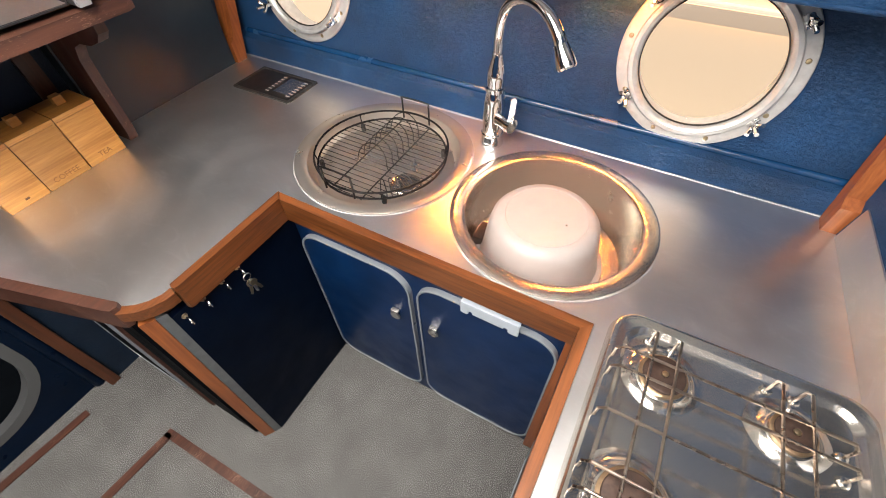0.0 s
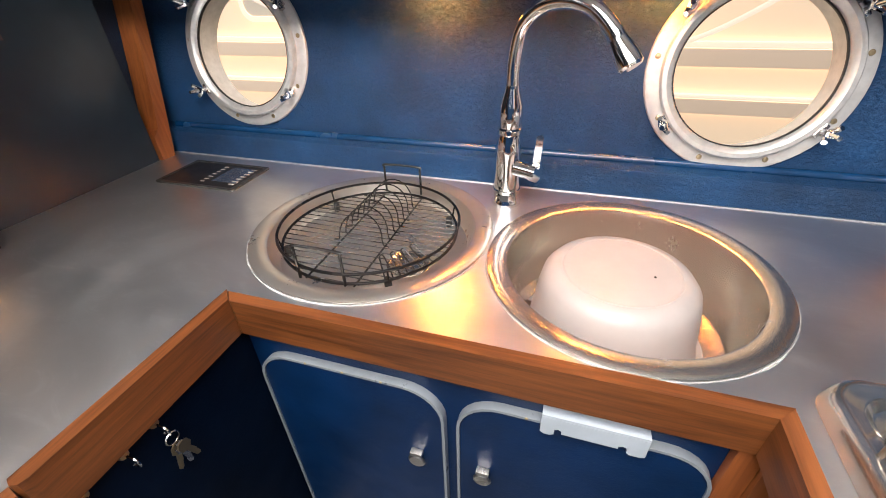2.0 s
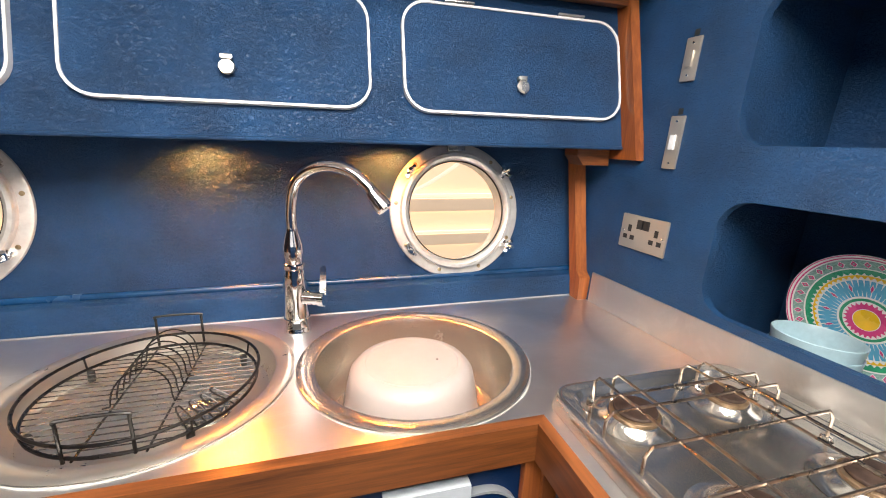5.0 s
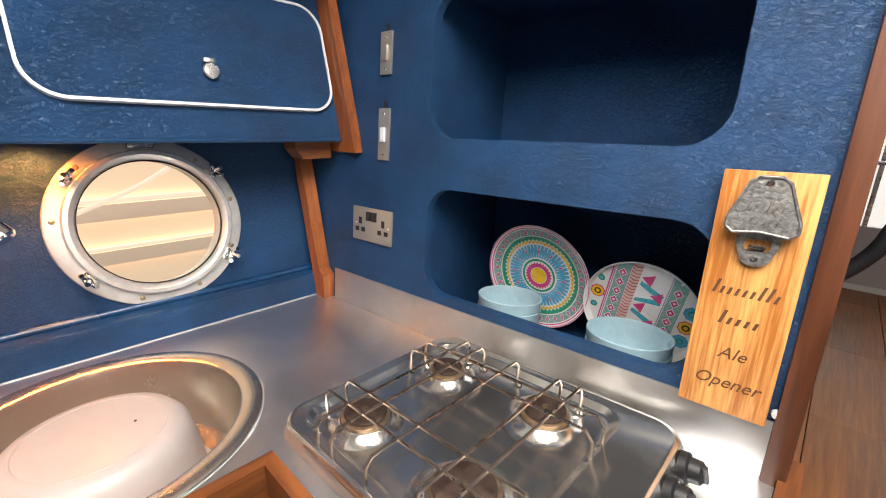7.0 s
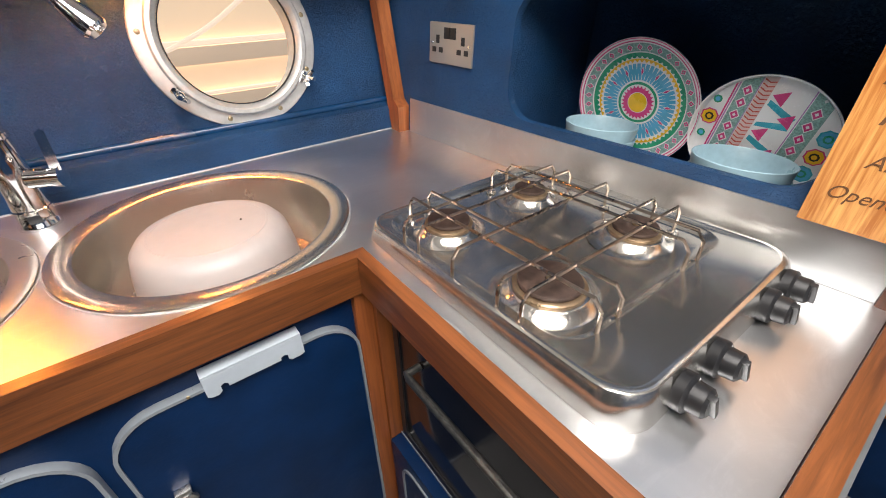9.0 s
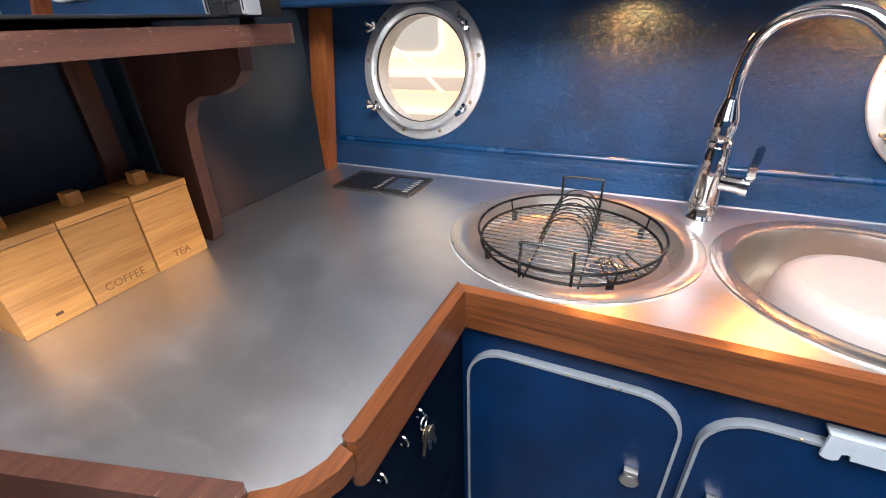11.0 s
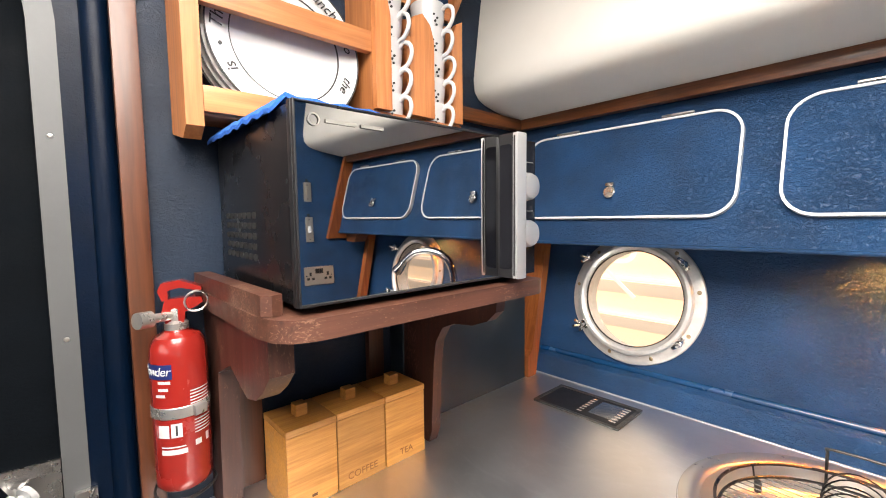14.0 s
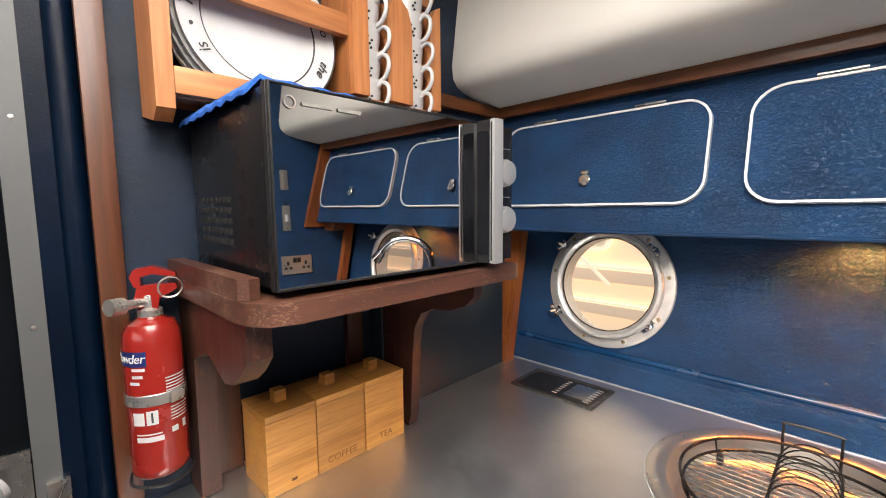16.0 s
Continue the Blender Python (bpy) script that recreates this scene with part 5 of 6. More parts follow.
part("bracket_wire", tube([(EX + 0.036, EY - 0.028, 0.852), (EX + 0.020, EY, 0.835), (EX + 0.036, EY + 0.028, 0.852)], 0.002, 8), BLACK, ex)


def wrap(a0, a1, z0, z1, r=0.0403):
    """A printed patch on the cylinder, between two compass angles."""
    bm = bmesh.new()
    n = 10
    cols = [[bm.verts.new((EX + r * math.cos(radians(a0 + (a1 - a0) * i / n)), EY + r * math.sin(radians(a0 + (a1 - a0) * i / n)), z)) for z in (z0, z1)] for i in range(n + 1)]
    for p, q in zip(cols, cols[1:]):
        bm.faces.new((p[0], q[0], q[1], p[1]))
    return bm


part("label_band", wrap(-115, -24, 1.040, 1.063), NAVY, ex, "navy label band")
for ch, a in zip("Powder", (-97, -83, -68, -55, -43, -32)):
    writing("lettering", ch, 0.0195, pose(EX + 0.0406 * math.cos(radians(a)), EY + 0.0406 * math.sin(radians(a)), 1.052, 0, 0, 90 + a), WHITE, ex, "white bold letter", 0.2)
for a0, a1, z in ((-55, -28, 1.033), (-55, -33, 1.022), (-62, -40, 1.012)):
    part("print_line", wrap(a0, a1, z, z + 0.0045), WHITE, ex)
for i in range(6):
    part("print_line", wrap(8, 62 - 3 * (i % 3), 1.016 - i * 0.005, 1.0178 - i * 0.005), WHITE, ex)
for i in range(5):
    part("print_line", wrap(14, 60 - 4 * (i % 2), 0.968 - i * 0.005, 0.9698 - i * 0.005), WHITE, ex)
part("pictogram", wrap(-32, -10, 0.948, 0.970), WHITE, ex)
part("pictogram_bolt", wrap(-23, -19, 0.951, 0.967, 0.0406), INK, ex)
part("pictogram", wrap(-60, -36, 0.948, 0.968), WHITE, ex)
part("print_line", wrap(-55, -5, 0.932, 0.934), WHITE, ex)
part("print_line", wrap(-55, -2, 0.921, 0.929), WHITE, ex)
part("print_mark", wrap(14, 28, 0.928, 0.937), WHITE, ex)
part("print_mark", wrap(40, 50, 0.928, 0.941), WHITE, ex)

# ---- cabin door ----
structure("trim_bulkhead_post", box(-1.436, -1.418, -0.538, -0.504, 0.0, 2.0, 0.003), REDWOOD, "varnished mahogany strip up the bulkhead", "trim")
door = thing("door_1", (-1.51, -0.95, 0.1), "dark cabin door with rounded corners and aluminium edging, closed", "door", kind="structure")
part("leaf", plate([rrect(-1.279, -0.616, 0.101, 1.779, 0.199)], -1.540, -1.512, "x"), DOOR_SHADED, door)
part("edging", plate([rrect(-1.297, -0.598, 0.083, 1.797, 0.216, 10), rrect(-1.265, -0.630, 0.115, 1.765, 0.186, 10)], -1.5118, -1.4735, "x", None, 0.003), DOOR_ALU_SHADED, door, "rounded aluminium edging, coloured darker as in shade")
for z in (0.45, 0.78, 1.10, 1.41):
    part("screw", lathe([(0, 0), (0.004, 0), (0.003, 0.0015), (0, 0.002)], 12, pose(-1.4735, -0.613, z, 0, 90)), NICKEL, door)
lock = part("lock_plate", plate([[(-0.632, 0.902), (-0.700, 0.905), (-0.700, 0.885), (-0.632, 0.745)]], -1.5115, -1.506, "x", None, 0.0015), NICKEL, door, "triangular lock plate")
part("knob", moved(lathe([(0.020, 0), (0.020, 0.008), (0.012, 0.010), (0.012, 0.018), (0.0205, 0.020), (0.0205, 0.066), (0.018, 0.069), (0, 0.069)], 28), Matrix.Translation((-1.500, -0.668, 0.858)) @ Vector((0.55, -0.80, -0.16)).to_track_quat("Z", "Y").to_matrix().to_4x4()), ALU_TRIM, lock, "barrel-shaped knob")
part("keeper", box(-1.474, -1.464, -0.618, -0.590, 0.800, 0.855, 0.002), NICKEL, door, "striker plate")
part("keeper_loop", tube([(-1.464, -0.612, 0.806), (-1.452, -0.612, 0.815), (-1.450, -0.600, 0.850), (-1.464, -0.594, 0.855)], 0.002, 8), NICKEL, door)
for y, z in ((-0.692, 0.897), (-0.640, 0.895), (-0.638, 0.765)):
    part("screw", lathe([(0, 0), (0.004, 0), (0.003, 0.0015), (0, 0.002)], 12, pose(-1.506, y, z, 0, 90)), STEEL, lock)

# ---- plate and mug rack ----
pr_ = thing("plate_rack", (-1.39, -0.17, 1.41), "varnished teak wall rack for plates and mugs", "rack")
part("side_board", plate([[(-1.434, 1.425), (-1.360, 1.408), (-1.335, 1.425), (-1.335, 1.83), (-1.434, 1.86)]], -0.463, -0.438, "y", None, 0.003), TEAK_Z, pr_)
part("lower_rail", box(-1.352, -1.335, -0.4375, -0.118, 1.448, 1.488, 0.003), TEAK_Y, pr_)
part("upper_rail", box(-1.352, -1.335, -0.4375, -0.132, 1.611, 1.652, 0.003), TEAK_Y, pr_)
part("shelf_board", box(-1.434, -1.353, -0.4375, 0.092, 1.445, 1.460, 0.002), TEAK_Y, pr_)
part("front_foot", box(-1.352, -1.335, -0.1175, 0.118, 1.445, 1.500, 0.003), TEAK_Y, pr_)


def divider(y0, y1, top, name="divider"):
    sl = [(-1.434, 1.4605), (-1.353, 1.4605), (-1.335, 1.4605), (-1.335, top - 0.045), (-1.340, top - 0.022), (-1.354, top - 0.004), (-1.372, top + 0.004), (-1.434, top + 0.030)]
    part(name, plate([sl], y0, y1, "y", None, 0.003), TEAK_Z, pr_)


divider(-0.132, -0.118, 1.742)
divider(-0.029, 0.006, 1.715)
divider(0.094, 0.110, 1.735, "end_board")
part("front_stile", plate([[(-0.1315, 1.501), (-0.094, 1.501), (-0.094, 1.690), (-0.100, 1.715), (-0.114, 1.735), (-0.1315, 1.742)]], -1.3345, -1.322, "x", None, 0.002), TEAK_Z, pr_)
part("front_stile", plate([[(-0.046, 1.501), (0.022, 1.501), (0.022, 1.668), (0.012, 1.700), (-0.010, 1.718), (-0.034, 1.706), (-0.046, 1.670)]], -1.3345, -1.322, "x", None, 0.002), TEAK_Z, pr_)
part("front_stile", plate([[(0.078, 1.501), (0.110, 1.501), (0.110, 1.735), (0.092, 1.725), (0.078, 1.690)]], -1.3345, -1.322, "x", None, 0.002), TEAK_Z, pr_)
part("wall_rail", box(-1.434, -1.420, -0.437, 0.168, 1.785, 1.822, 0.003), TEAK_Y, pr_)
part("wall_panel", box(-1.4345, -1.428, -0.437, 0.168, 1.822, 1.925, 0.002), VINYL, pr_, "blue vinyl back panel")
part("rail_end", plate([[(-1.434, 1.790), (-1.405, 1.825), (-1.395, 1.840), (-1.395, 1.925), (-1.434, 1.955)]], 0.168, 0.186, "y", None, 0.002), TEAK_Z, pr_)

PC = Vector((-1.376, -0.287, 1.592))
for k in range(4):
    pl = thing("dinner_plate", tuple(PC + Vector((-0.008 * k, -0.004 * k, -0.130))), "white dinner plate with black script round the rim, in the rack", "plate", "plates in the rack")
    m = pose(PC.x - 0.009 * k, PC.y - 0.005 * k, PC.z - 0.003 * k, 0, 84, 0)
    part("dish", lathe([(0, 0.002), (0.094, 0.002), (0.102, 0.006), (0.136, 0.014), (0.139, 0.015), (0.139, 0.012), (0.104, 0.000), (0.090, -0.004), (0, -0.003)], 56, m), WHITE, pl)
    part("rim_line", lathe([(0.1365, 0.0145), (0.1385, 0.0155), (0.1392, 0.0152)], 56, m), INK, pl)
    part("well_line", lathe([(0.098, 0.0045), (0.0995, 0.0058), (0.1005, 0.0062)], 56, m), INK, pl)
    if k == 0:
        for word, ang, sz in (("Event", 108, 0.029), ("in", 137, 0.028), ("Lunch", 55, 0.028), ("The", 172, 0.028), ("is", 212, 0.026), ("To", 14, 0.026), ("the", -26, 0.026)):
            a = radians(ang)
            q = m @ Vector((-0.119 * math.sin(a), 0.119 * math.cos(a), 0.0135))
            writing("rim_lettering", word, sz, Matrix.Translation(q) @ pose(0, 0, 0, 0, -6, 0) @ pose(0, 0, 0, 0, 0, 90) @ pose(0, 0, 0, 0, -(ang - 90), 0), INK, pl, "black script", 0.25, 0.0003)
        for ang in (84, 29, 154, 193):
            a = radians(ang)
            q = m @ Vector((-0.119 * math.sin(a), 0.119 * math.cos(a), 0.0115))
            part("rim_dot", lathe([(0, 0.001), (0.003, 0.001), (0.003, -0.001)], 12, pose(*q, 0, 84, 0)), INK, pl)


def mug(x, y, z, turn):
    mg = thing("mug", (0, 0, 0), "white mug with a black motif, stacked in the rack", "mug", "stacked mugs", m=pose(x, y, z, 0, 0, turn))
    part("cup", lathe([(0, 0.002), (0.026, 0.0), (0.030, 0.004), (0.038, 0.050), (0.0405, 0.082), (0.0390, 0.083), (0.0365, 0.052), (0.028, 0.008), (0, 0.006)], 32), WHITE, mg)
    hpts = [(0.036, 0, 0.066), (0.050, 0, 0.074), (0.064, 0, 0.066), (0.066, 0, 0.046), (0.054, 0, 0.026), (0.033, 0, 0.018)]
    part("handle", tube(spline(hpts, 4), 0.0046, 8), WHITE, mg)
    for dz, a in ((0.045, 25), (0.038, 33), (0.052, 38), (0.030, 28)):
        r = 0.0382 - 0.00003
        part("motif", lathe([(0, 0.0006), (0.0026, 0.0006), (0.0026, -0.002)], 8, pose(0, 0, 0, 0, 0, -a) @ pose(r, 0, dz, 0, 90, 0)), INK, mg)
    return mg


base_mug = mug(-1.372, -0.076, 1.4605, 18)
for col, (my, turn, z0) in enumerate(((-0.076, 18, 1.4605), (0.048, 18, 1.4605))):
    for k in range(5):
        if col == 0 and k == 0:
            continue
        copy_thing(base_mug, pose(-1.372, my, z0 + k * 0.056, 0, 0, turn + (k % 3) * 4 - 3))

# ---- partition: switches, socket, opener, crockery ----
sock = thing("wall_socket", (0, 0, 0), "brushed metal double wall socket with black inserts", "socket", m=RW @ pose(-0.303, 0, 1.007))
part("face_plate", box(-0.071, 0.071, -0.006, -0.0005, -0.0425, 0.0425, 0.003), PLATE_METAL, sock)
for sx in (-0.036, 0.036):
    part("switch", box(sx * 0.27 - 0.0085, sx * 0.27 + 0.0085, -0.0095, -0.0055, 0.010, 0.033, 0.0015), BLACK, sock, "black rocker switch")
    for hx, hz, hw, hh in ((0, 0.008, 0.0055, 0.0085), (-0.0115, -0.014, 0.0065, 0.0055), (0.0115, -0.014, 0.0065, 0.0055)):
        part("pin_hole", box(sx * 1.15 + hx - hw, sx * 1.15 + hx + hw, -0.0068, -0.0055, hz - hh, hz + hh, 0.0004), BLACK, sock)
for sx in (-0.060, 0.060):
    part("screw", lathe([(0, 0), (0.0035, 0), (0.003, 0.001), (0, 0.0012)], 10, pose(sx, -0.006, 0.0, 90)), CHROME, sock)
for z0, z1, lab in ((1.167, 1.283, "slim metal light switch with a white rocker"), (1.355, 1.445, "slim metal light switch with a narrow rocker")):
    sw = thing("light_switch", (0, 0, 0), lab, "switch", "partition switches", m=RW @ pose(-0.270, 0, (z0 + z1) / 2))
    h = (z1 - z0) / 2
    part("plate", box(-0.018, 0.018, -0.006, -0.0005, -h, h, 0.002), PLATE_METAL, sw)
    part("rocker", box(-0.007, 0.007, -0.011, -0.0055, -0.016, 0.016, 0.002), TRIM if z0 < 1.3 else PLATE_METAL, sw)
    for sz in (-h + 0.012, h - 0.012):
        part("screw", lathe([(0, 0), (0.003, 0), (0.0025, 0.001), (0, 0.0012)], 10, pose(0, -0.006, sz, 90)), CHROME, sw)
    part("tag", box(-0.006, 0.006, -0.0015, -0.0005, h + 0.003, h + 0.016), INK, sw, "small dark label above")

board = thing("bottle_opener", (0, 0, 0), "pine board with a cast iron bottle opener, fixed to the partition", "bottle opener", m=RW @ pose(0.457, 0, 1.029))
part("board", box(-0.052, 0.052, -0.022, -0.004, -0.166, 0.166, 0.002), PINE, board, "knot-free striped pine board")
ow = [(-0.014, 0.150), (0.014, 0.150), (0.026, 0.142), (0.032, 0.125), (0.047, 0.088), (0.047, 0.074), (0.036, 0.066), (0.0, 0.070), (-0.036, 0.066), (-0.047, 0.074), (-0.047, 0.088), (-0.032, 0.125), (-0.026, 0.142)]
ow = [(0.82 * a, 0.029 + 0.88 * b) for a, b in ow]
op = part("opener_hood", plate([ow], -0.044, -0.0225, "y", None, 0.005), CASTGREY, board, "bell-shaped cast hood")
part("hood_rim", tube([(a * 0.95, -0.0445, 0.119 + (b - 0.119) * 0.95) for a, b in ow], 0.0018, 6, True), CASTGREY, op, "raised rim")
bw = [(0.82 * a, 0.029 + 0.88 * b) for a, b in ((-0.028, 0.072), (0.028, 0.072), (0.028, 0.050), (0.018, 0.026), (0.010, 0.021), (0.0, 0.020), (-0.010, 0.021), (-0.018, 0.026), (-0.028, 0.050))]
part("opener_base", plate([bw, rrect(-0.014, 0.014, 0.0655, 0.081, 0.005, 4)], -0.030, -0.0222, "y", None, 0.002), CASTGREY, board)
part("opener_tooth", box(-0.009, 0.009, -0.028, -0.0225, 0.067, 0.073, 0.001), NICKEL, board)
for z in (0.152, 0.056):
    part("screw", lathe([(0, 0), (0.0045, 0), (0.0035, 0.0018), (0, 0.002)], 12, pose(0, -0.0442 if z > 0.1 else -0.0302, z, 90)), NICKEL, board)
for x0, n, z, tall in ((-0.018, 6, 0.118, 0.011), (-0.014, 5, 0.101, 0.008)):
    for i in range(n):
        x = x0 + 0.0068 * i
        part("raised_mark", tube([(x, -0.0445, z), (x + 0.003, -0.0445, z + tall * (1.0 if i % 3 == 0 else 0.65))], 0.0010, 5), CASTGREY, op)
for word, z in (("Ale", -0.080), ("Opener", -0.122)):
    writing("lettering", word, 0.024, pose(0, -0.0222, z), BURN, board, "burnt italic letters", 0.3)
for z, w, n in ((0.002, 0.038, 9), (-0.039, 0.024, 5)):
    pitch = 2 * w / n
    for i in range(n):
        x, tall = -w + pitch * i, 0.019 if i == 0 or (n > 5 and i in (6, 7)) else 0.010
        bar = [(x, z), (x + pitch * 0.42, z), (x + pitch * 0.42 + tall * 0.3, z + tall), (x + tall * 0.3, z + tall)]
        part("lettering", plate([bar], -0.0226, -0.0221, "y"), BURN, board, "plain slanted bar")
part("hook_pin", lathe([(0, 0), (0.007, 0), (0.006, 0.004), (0, 0.006)], 16, pose(0.062, -0.004, -0.150, 90)), WHITE, board)


def patterned_plate(name, y, z, r, lean, label, kind):
    m = RW @ pose(-y, 0.205, z, 90 + lean, 0, 0)
    p = thing(name, (0, 0, 0), label, "plate", "plates in the niche", m=m)
    flat = 0.70 if kind == "rings" else 0.93

    def hz(q):
        """Height of the glaze at a share of the radius."""
        return 0.0 if q < flat else 0.014 * (q - flat) / (0.98 - flat)

    part("dish", lathe([(0, 0.0), (r * flat, 0.0), (r * 0.98, 0.014), (r, 0.015), (r, 0.012), (r * (flat + 0.02), -0.001), (r * flat, -0.004), (0, -0.004)], 64), CHINA, p)

    def band(r0, r1, material, lift=0.0006):
        steps = [r0 + (r1 - r0) * k / 3 for k in range(4)]
        part("painted_band", lathe([(q * r, hz(q) + lift) for q in steps], 72), material, p)

    def teeth(r0, r1, count, width, material, lift=0.0010, turn=0.0):
        """A ring of pointed strokes from one radius to another."""
        bm = bmesh.new()
        for i in range(count):
            a = 2 * math.pi * (i + turn) / count
            d = math.pi * width / count
            pts = [(r0, a - d), (r0, a + d), (r1, a)]
            bm.faces.new([bm.verts.new((q * r * math.cos(b), q * r * math.sin(b), hz(q) + lift)) for q, b in pts])
        part("painted_zigzag", bm, material, p, smooth=False)

    def gems(rad, count, long, wide, material, lift=0.0012, turn=0.0):
        """A ring of painted lozenges."""
        for i in range(count):
            bm = bmesh.new()
            a = 2 * math.pi * (i + turn) / count
            w = wide / rad
            pts = [(rad - long, a), (rad, a + w), (rad + long, a), (rad, a - w)]
            bm.faces.new([bm.verts.new((q * r * math.cos(b), q * r * math.sin(b), hz(q) + lift)) for q, b in pts])
            part("painted_lozenge", bm, material, p, smooth=False)

    if kind == "rings":
        band(0.0, 0.155, YELLOW)
        band(0.165, 0.235, PINK)
        teeth(0.232, 0.275, 26, 0.8, PINK)
        band(0.285, 0.325, GREEN)
        band(0.355, 0.60, SKYPRINT)
        teeth(0.60, 0.50, 50, 0.30, CHINA, 0.0009)
        teeth(0.36, 0.46, 50, 0.30, CHINA, 0.0010, 0.5)
        gems(0.49, 12, 0.072, 0.026, CHINA, 0.0012)
        gems(0.49, 12, 0.062, 0.018, PINK, 0.0015)
        teeth(0.655, 0.615, 54, 0.9, YELLOW)
        band(0.652, 0.672, YELLOW)
        band(0.678, 0.765, GREEN)
        teeth(0.675, 0.712, 54, 0.8, CHINA, 0.0010)
        band(0.785, 0.915, SAGEPRINT)
        gems(0.85, 34, 0.058, 0.050, CHINA, 0.0010)
        gems(0.85, 34, 0.048, 0.038, PINK, 0.0013)
        gems(0.85, 34, 0.020, 0.016, SAGEPRINT, 0.0016)
        band(0.935, 0.952, PINK)
        band(0.978, 0.992, PINK)
        return
    tilt = pose(0, 0, 0, 0, 0, -12)

    def strip(x0, x1, material, lift=0.0003, edge=0.925):
        top = [(x0 + (x1 - x0) * k / 8) for k in range(9)]
        loop = [(x * r, math.sqrt(max(0.0, edge * edge - x * x)) * r) for x in top] + [(x * r, -math.sqrt(max(0.0, edge * edge - x * x)) * r) for x in reversed(top)]
        bm = bmesh.new()
        bm.faces.new([bm.verts.new((a, b, hz(min(0.99, math.hypot(a, b) / r)) + lift)) for a, b in reversed(loop)])
        part("painted_stripe", moved(bm, tilt), material, p, smooth=False)

    def mark(pname, shape, material, lift):
        for loop in shape:
            bm = bmesh.new()
            if max(math.hypot(a, b) for a, b in loop) < 0.945:
                bm.faces.new([bm.verts.new((a * r, b * r, hz(math.hypot(a, b)) + lift)) for a, b in loop])
                part(pname, moved(bm, tilt), material, p, smooth=False)

    for x0, x1, mt in ((-0.67, -0.645, PINK), (-0.635, -0.615, LILAC), (-0.60, -0.38, SAGEPRINT), (-0.365, -0.20, BLUSHPRINT), (-0.385, -0.37, LILAC), (0.30, 0.55, SAGEPRINT), (0.56, 0.58, CHINA), (0.275, 0.29, LILAC)):
        strip(x0, x1, mt)
    for cx in (-0.49, 0.425):
        rows = [-0.80 + 0.20 * k for k in range(9)]
        for sz, mt, lf in ((0.095, CHINA, 0.0007), (0.075, PINK, 0.0010), (0.030, CHINA, 0.0013)):
            mark("painted_lozenge", [[(cx - sz * 0.85, b), (cx, b - sz), (cx + sz * 0.85, b), (cx, b + sz)] for b in rows], mt, lf)
    chev = []
    for k in range(26):
        b = -0.86 + 0.066 * k
        chev += [[(-0.36, b + 0.03), (-0.2825, b), (-0.2825, b + 0.02), (-0.36, b + 0.05)], [(-0.2825, b), (-0.205, b + 0.03), (-0.205, b + 0.05), (-0.2825, b + 0.02)]]
    mark("painted_chevron", chev, CORALPRINT, 0.0007)
    for k in range(6):
        b = -0.82 + 0.29 * k
        mark("painted_triangle", [[(-0.17, b + 0.02), (0.0, b - 0.10), (0.02, b + 0.14)] if k % 2 else [(0.04, b + 0.02), (0.24, b - 0.08), (0.22, b + 0.15)]], PINK, 0.0008)
        mark("painted_wedge", [[(-0.18, b + 0.10), (-0.17, b + 0.17), (0.22, b + 0.30), (0.24, b + 0.19)] if k % 2 else [(-0.17, b + 0.16), (-0.16, b + 0.24), (0.25, b + 0.10), (0.21, b + 0.0)]], AQUA, 0.0006)
    for cx in (-0.80, 0.72):
        for k in range(5):
            b = -0.56 + 0.30 * k
            if math.hypot(cx, b) > 0.87:
                continue
            outer, inner = ((YELLOW, INK), (SKYPRINT, GREEN))[k % 2]
            for rr, mt, lf in ((0.125, PINK if k % 2 == 0 else AQUA, 0.0004), (0.105, outer, 0.0007), (0.060, inner, 0.0010), (0.035, outer, 0.0013)):
                n = 16
                mark("painted_flower", [[(cx + rr * (1 + (0.10 if i % 2 else 0)) * math.cos(2 * math.pi * i / n), b + rr * (1 + (0.10 if i % 2 else 0)) * math.sin(2 * math.pi * i / n)) for i in range(n)]], mt, lf)


patterned_plate("patterned_plate", -0.055, 0.924, 0.129, 12, "melamine plate with concentric bright painted rings, propped in the niche", "rings")
patterned_plate("patterned_plate", -0.288, 0.904, 0.116, 16, "melamine plate with bright stripes, triangles and flowers, propped in the niche", "stripes")
for (by, bd, rad), lab in (((-0.034, 0.115, 0.071), "pale blue ribbed melamine bowl, stacked in the niche"), ((-0.296, 0.105, 0.076), "pale blue ribbed melamine bowl, stacked in the niche")):
    for k in range(2):
        bw_ = thing("small_bowl", (0, 0, 0), lab, "bowl", "bowls in the niche", m=RW @ pose(-by, bd, 0.803 + 0.024 * k))
        part("cup", lathe([(0, 0.003), (rad * 0.62, 0.0), (rad * 0.74, 0.003), (rad * 0.84, 0.010), (rad * 0.91, 0.022), (rad * 0.96, 0.040), (rad, 0.060), (rad * 1.005, 0.0625), (rad * 0.985, 0.0635), (rad * 0.965, 0.061), (rad * 0.92, 0.040), (rad * 0.80, 0.014), (rad * 0.62, 0.007), (0, 0.006)], 48), PALEBLUE, bw_)
    part("stack_base", lathe([(0, 0.0), (rad * 0.55, 0.0), (rad * 0.55, 0.008), (0, 0.008)], 32, pose(0, 0, -0.0325)), PALEBLUE, bw_)

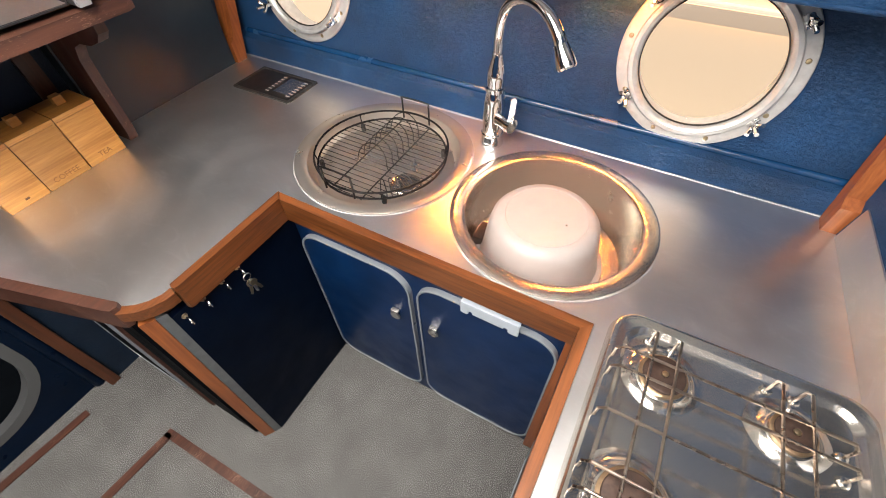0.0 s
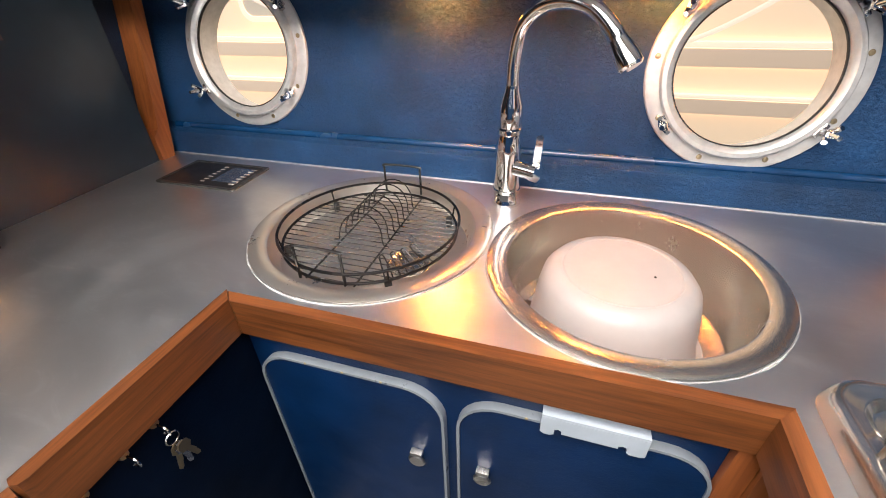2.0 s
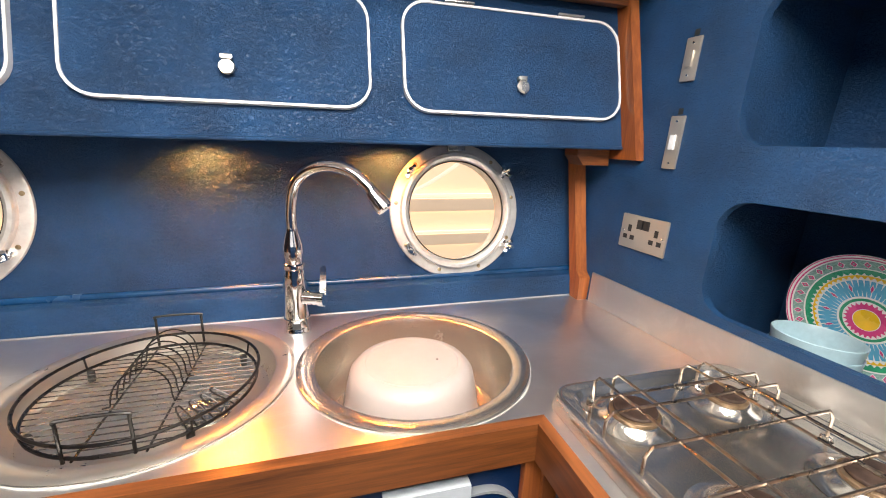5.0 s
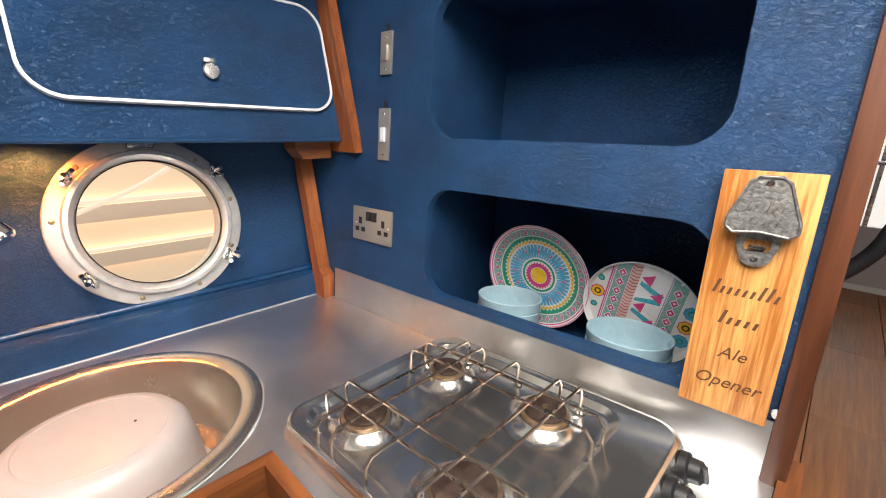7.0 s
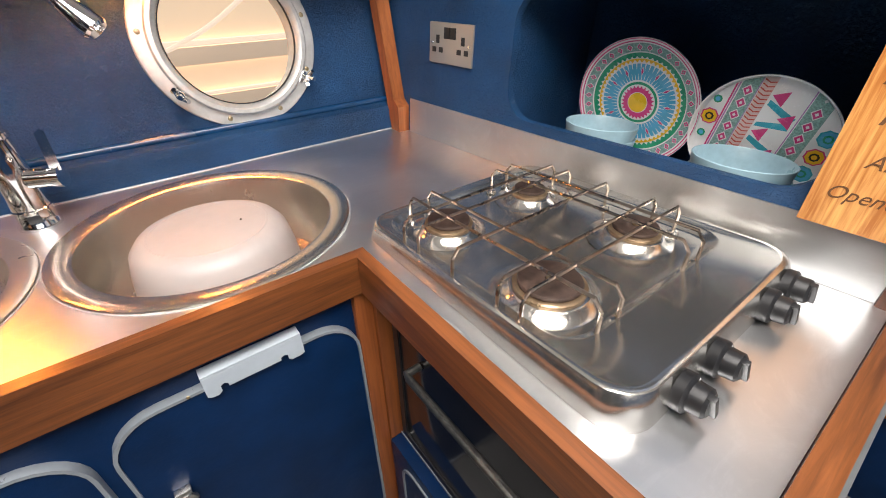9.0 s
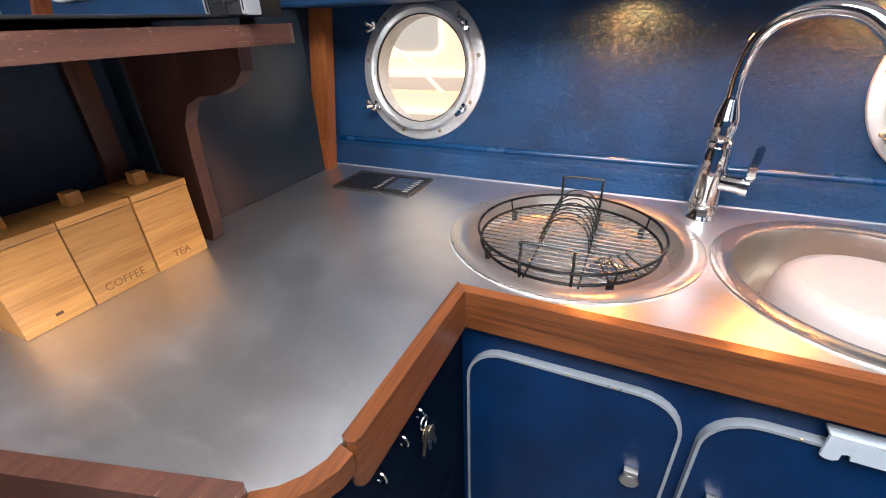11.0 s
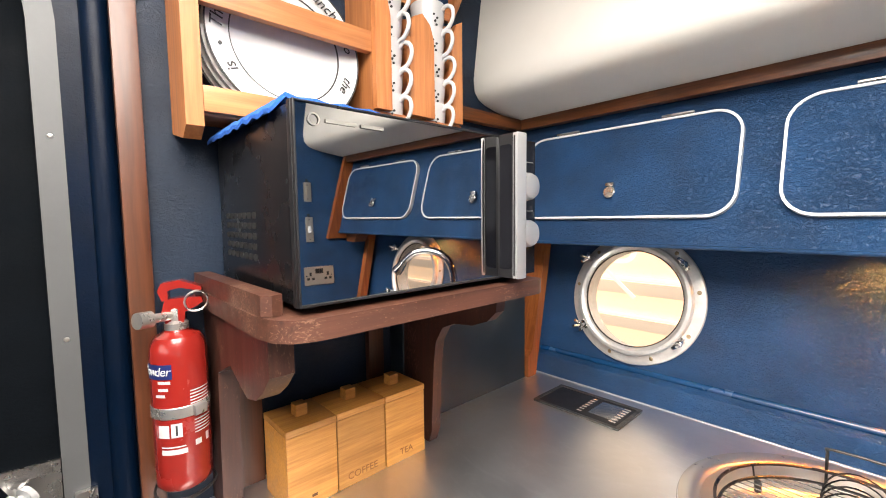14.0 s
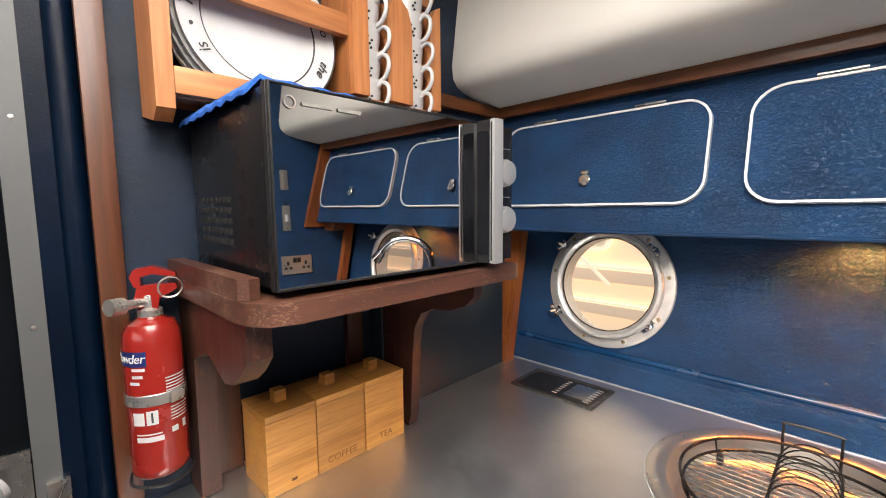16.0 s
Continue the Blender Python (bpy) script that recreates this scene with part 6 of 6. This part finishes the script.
# ---- wheelhouse seen past the partition ----
gd = thing("door_2", (3.38, -1.0, 0.36), "glazed cream wheelhouse doors with bars", "door", kind="structure")
part("door_frame", plate([[(-1.749, 0.361), (-0.251, 0.361), (-0.251, 1.949), (-1.749, 1.949)], [(-1.66, 0.72), (-1.05, 0.72), (-1.05, 1.87), (-1.66, 1.87)], [(-0.95, 0.72), (-0.34, 0.72), (-0.34, 1.87), (-0.95, 1.87)]], 3.37, 3.41, "x", None, 0.004), PLASTIC_W, gd)
for y in (-1.45, -1.25, -0.80, -0.66, -0.50):
    part("glazing_bar", box(3.375, 3.40, y - 0.012, y + 0.012, 0.72, 1.87, 0.003), NICKEL, gd)
for z in (1.10, 1.48):
    part("glazing_rail", box(3.372, 3.40, -1.66, -0.34, z - 0.012, z + 0.012, 0.003), NICKEL, gd)
structure("backdrop_stern", box(5.2, 5.22, -4.0, 2.5, -0.5, 3.5), glow("pale_harbour_light", (1.0, 0.95, 0.88), 0.7), "pale harbour daylight beyond the doors", "backdrop")
structure("backdrop_port", box(-4.0, 5.0, -3.6, -3.58, 0.0, 3.5), glow("pale_port_light", (0.95, 0.97, 1.0), 0.35), "pale daylight added beyond the assumed cabin windows", "backdrop")
structure("backdrop_door", box(-2.4, -2.38, -2.3, 0.2, 0.0, 2.1), VINYL_DARK, "unlit cabin beyond the door", "wall")
hr = thing("handrail", (1.05, -0.60, 0.325), "black tubular handrail curving up beside the step", "handrail")
part("tube", tube(spline([(1.02, -0.36, 0.33), (1.02, -0.40, 0.70), (1.02, -0.49, 0.90), (1.02, -0.545, 0.945), (1.02, -0.585, 0.995), (1.02, -0.608, 1.05), (1.03, -0.615, 1.14), (1.05, -0.60, 1.6)], 6), 0.016, 14), BLACK, hr)
part("flange", lathe([(0, 0), (0.035, 0), (0.033, 0.006), (0.017, 0.008)], 24, pose(1.02, -0.36, 0.3255)), BLACK, hr)

# planks of the wheelhouse floor
for r_ in range(14):
    y0 = -2.29 + r_ * 0.2125
    x0 = 1.003
    k = 0
    while x0 < 3.35:
        ln = 0.45 + 0.35 * ((r_ * 7 + k * 5) % 4) / 3
        x1 = min(3.36, x0 + ln)
        part("plank", box(x0, x1 - 0.002, y0, y0 + 0.2105, 0.3002, 0.3245 + 0.0006 * ((r_ + k) % 3), 0.0015, None, 1), PLANK, floor_2)
        x0, k = x1, k + 1
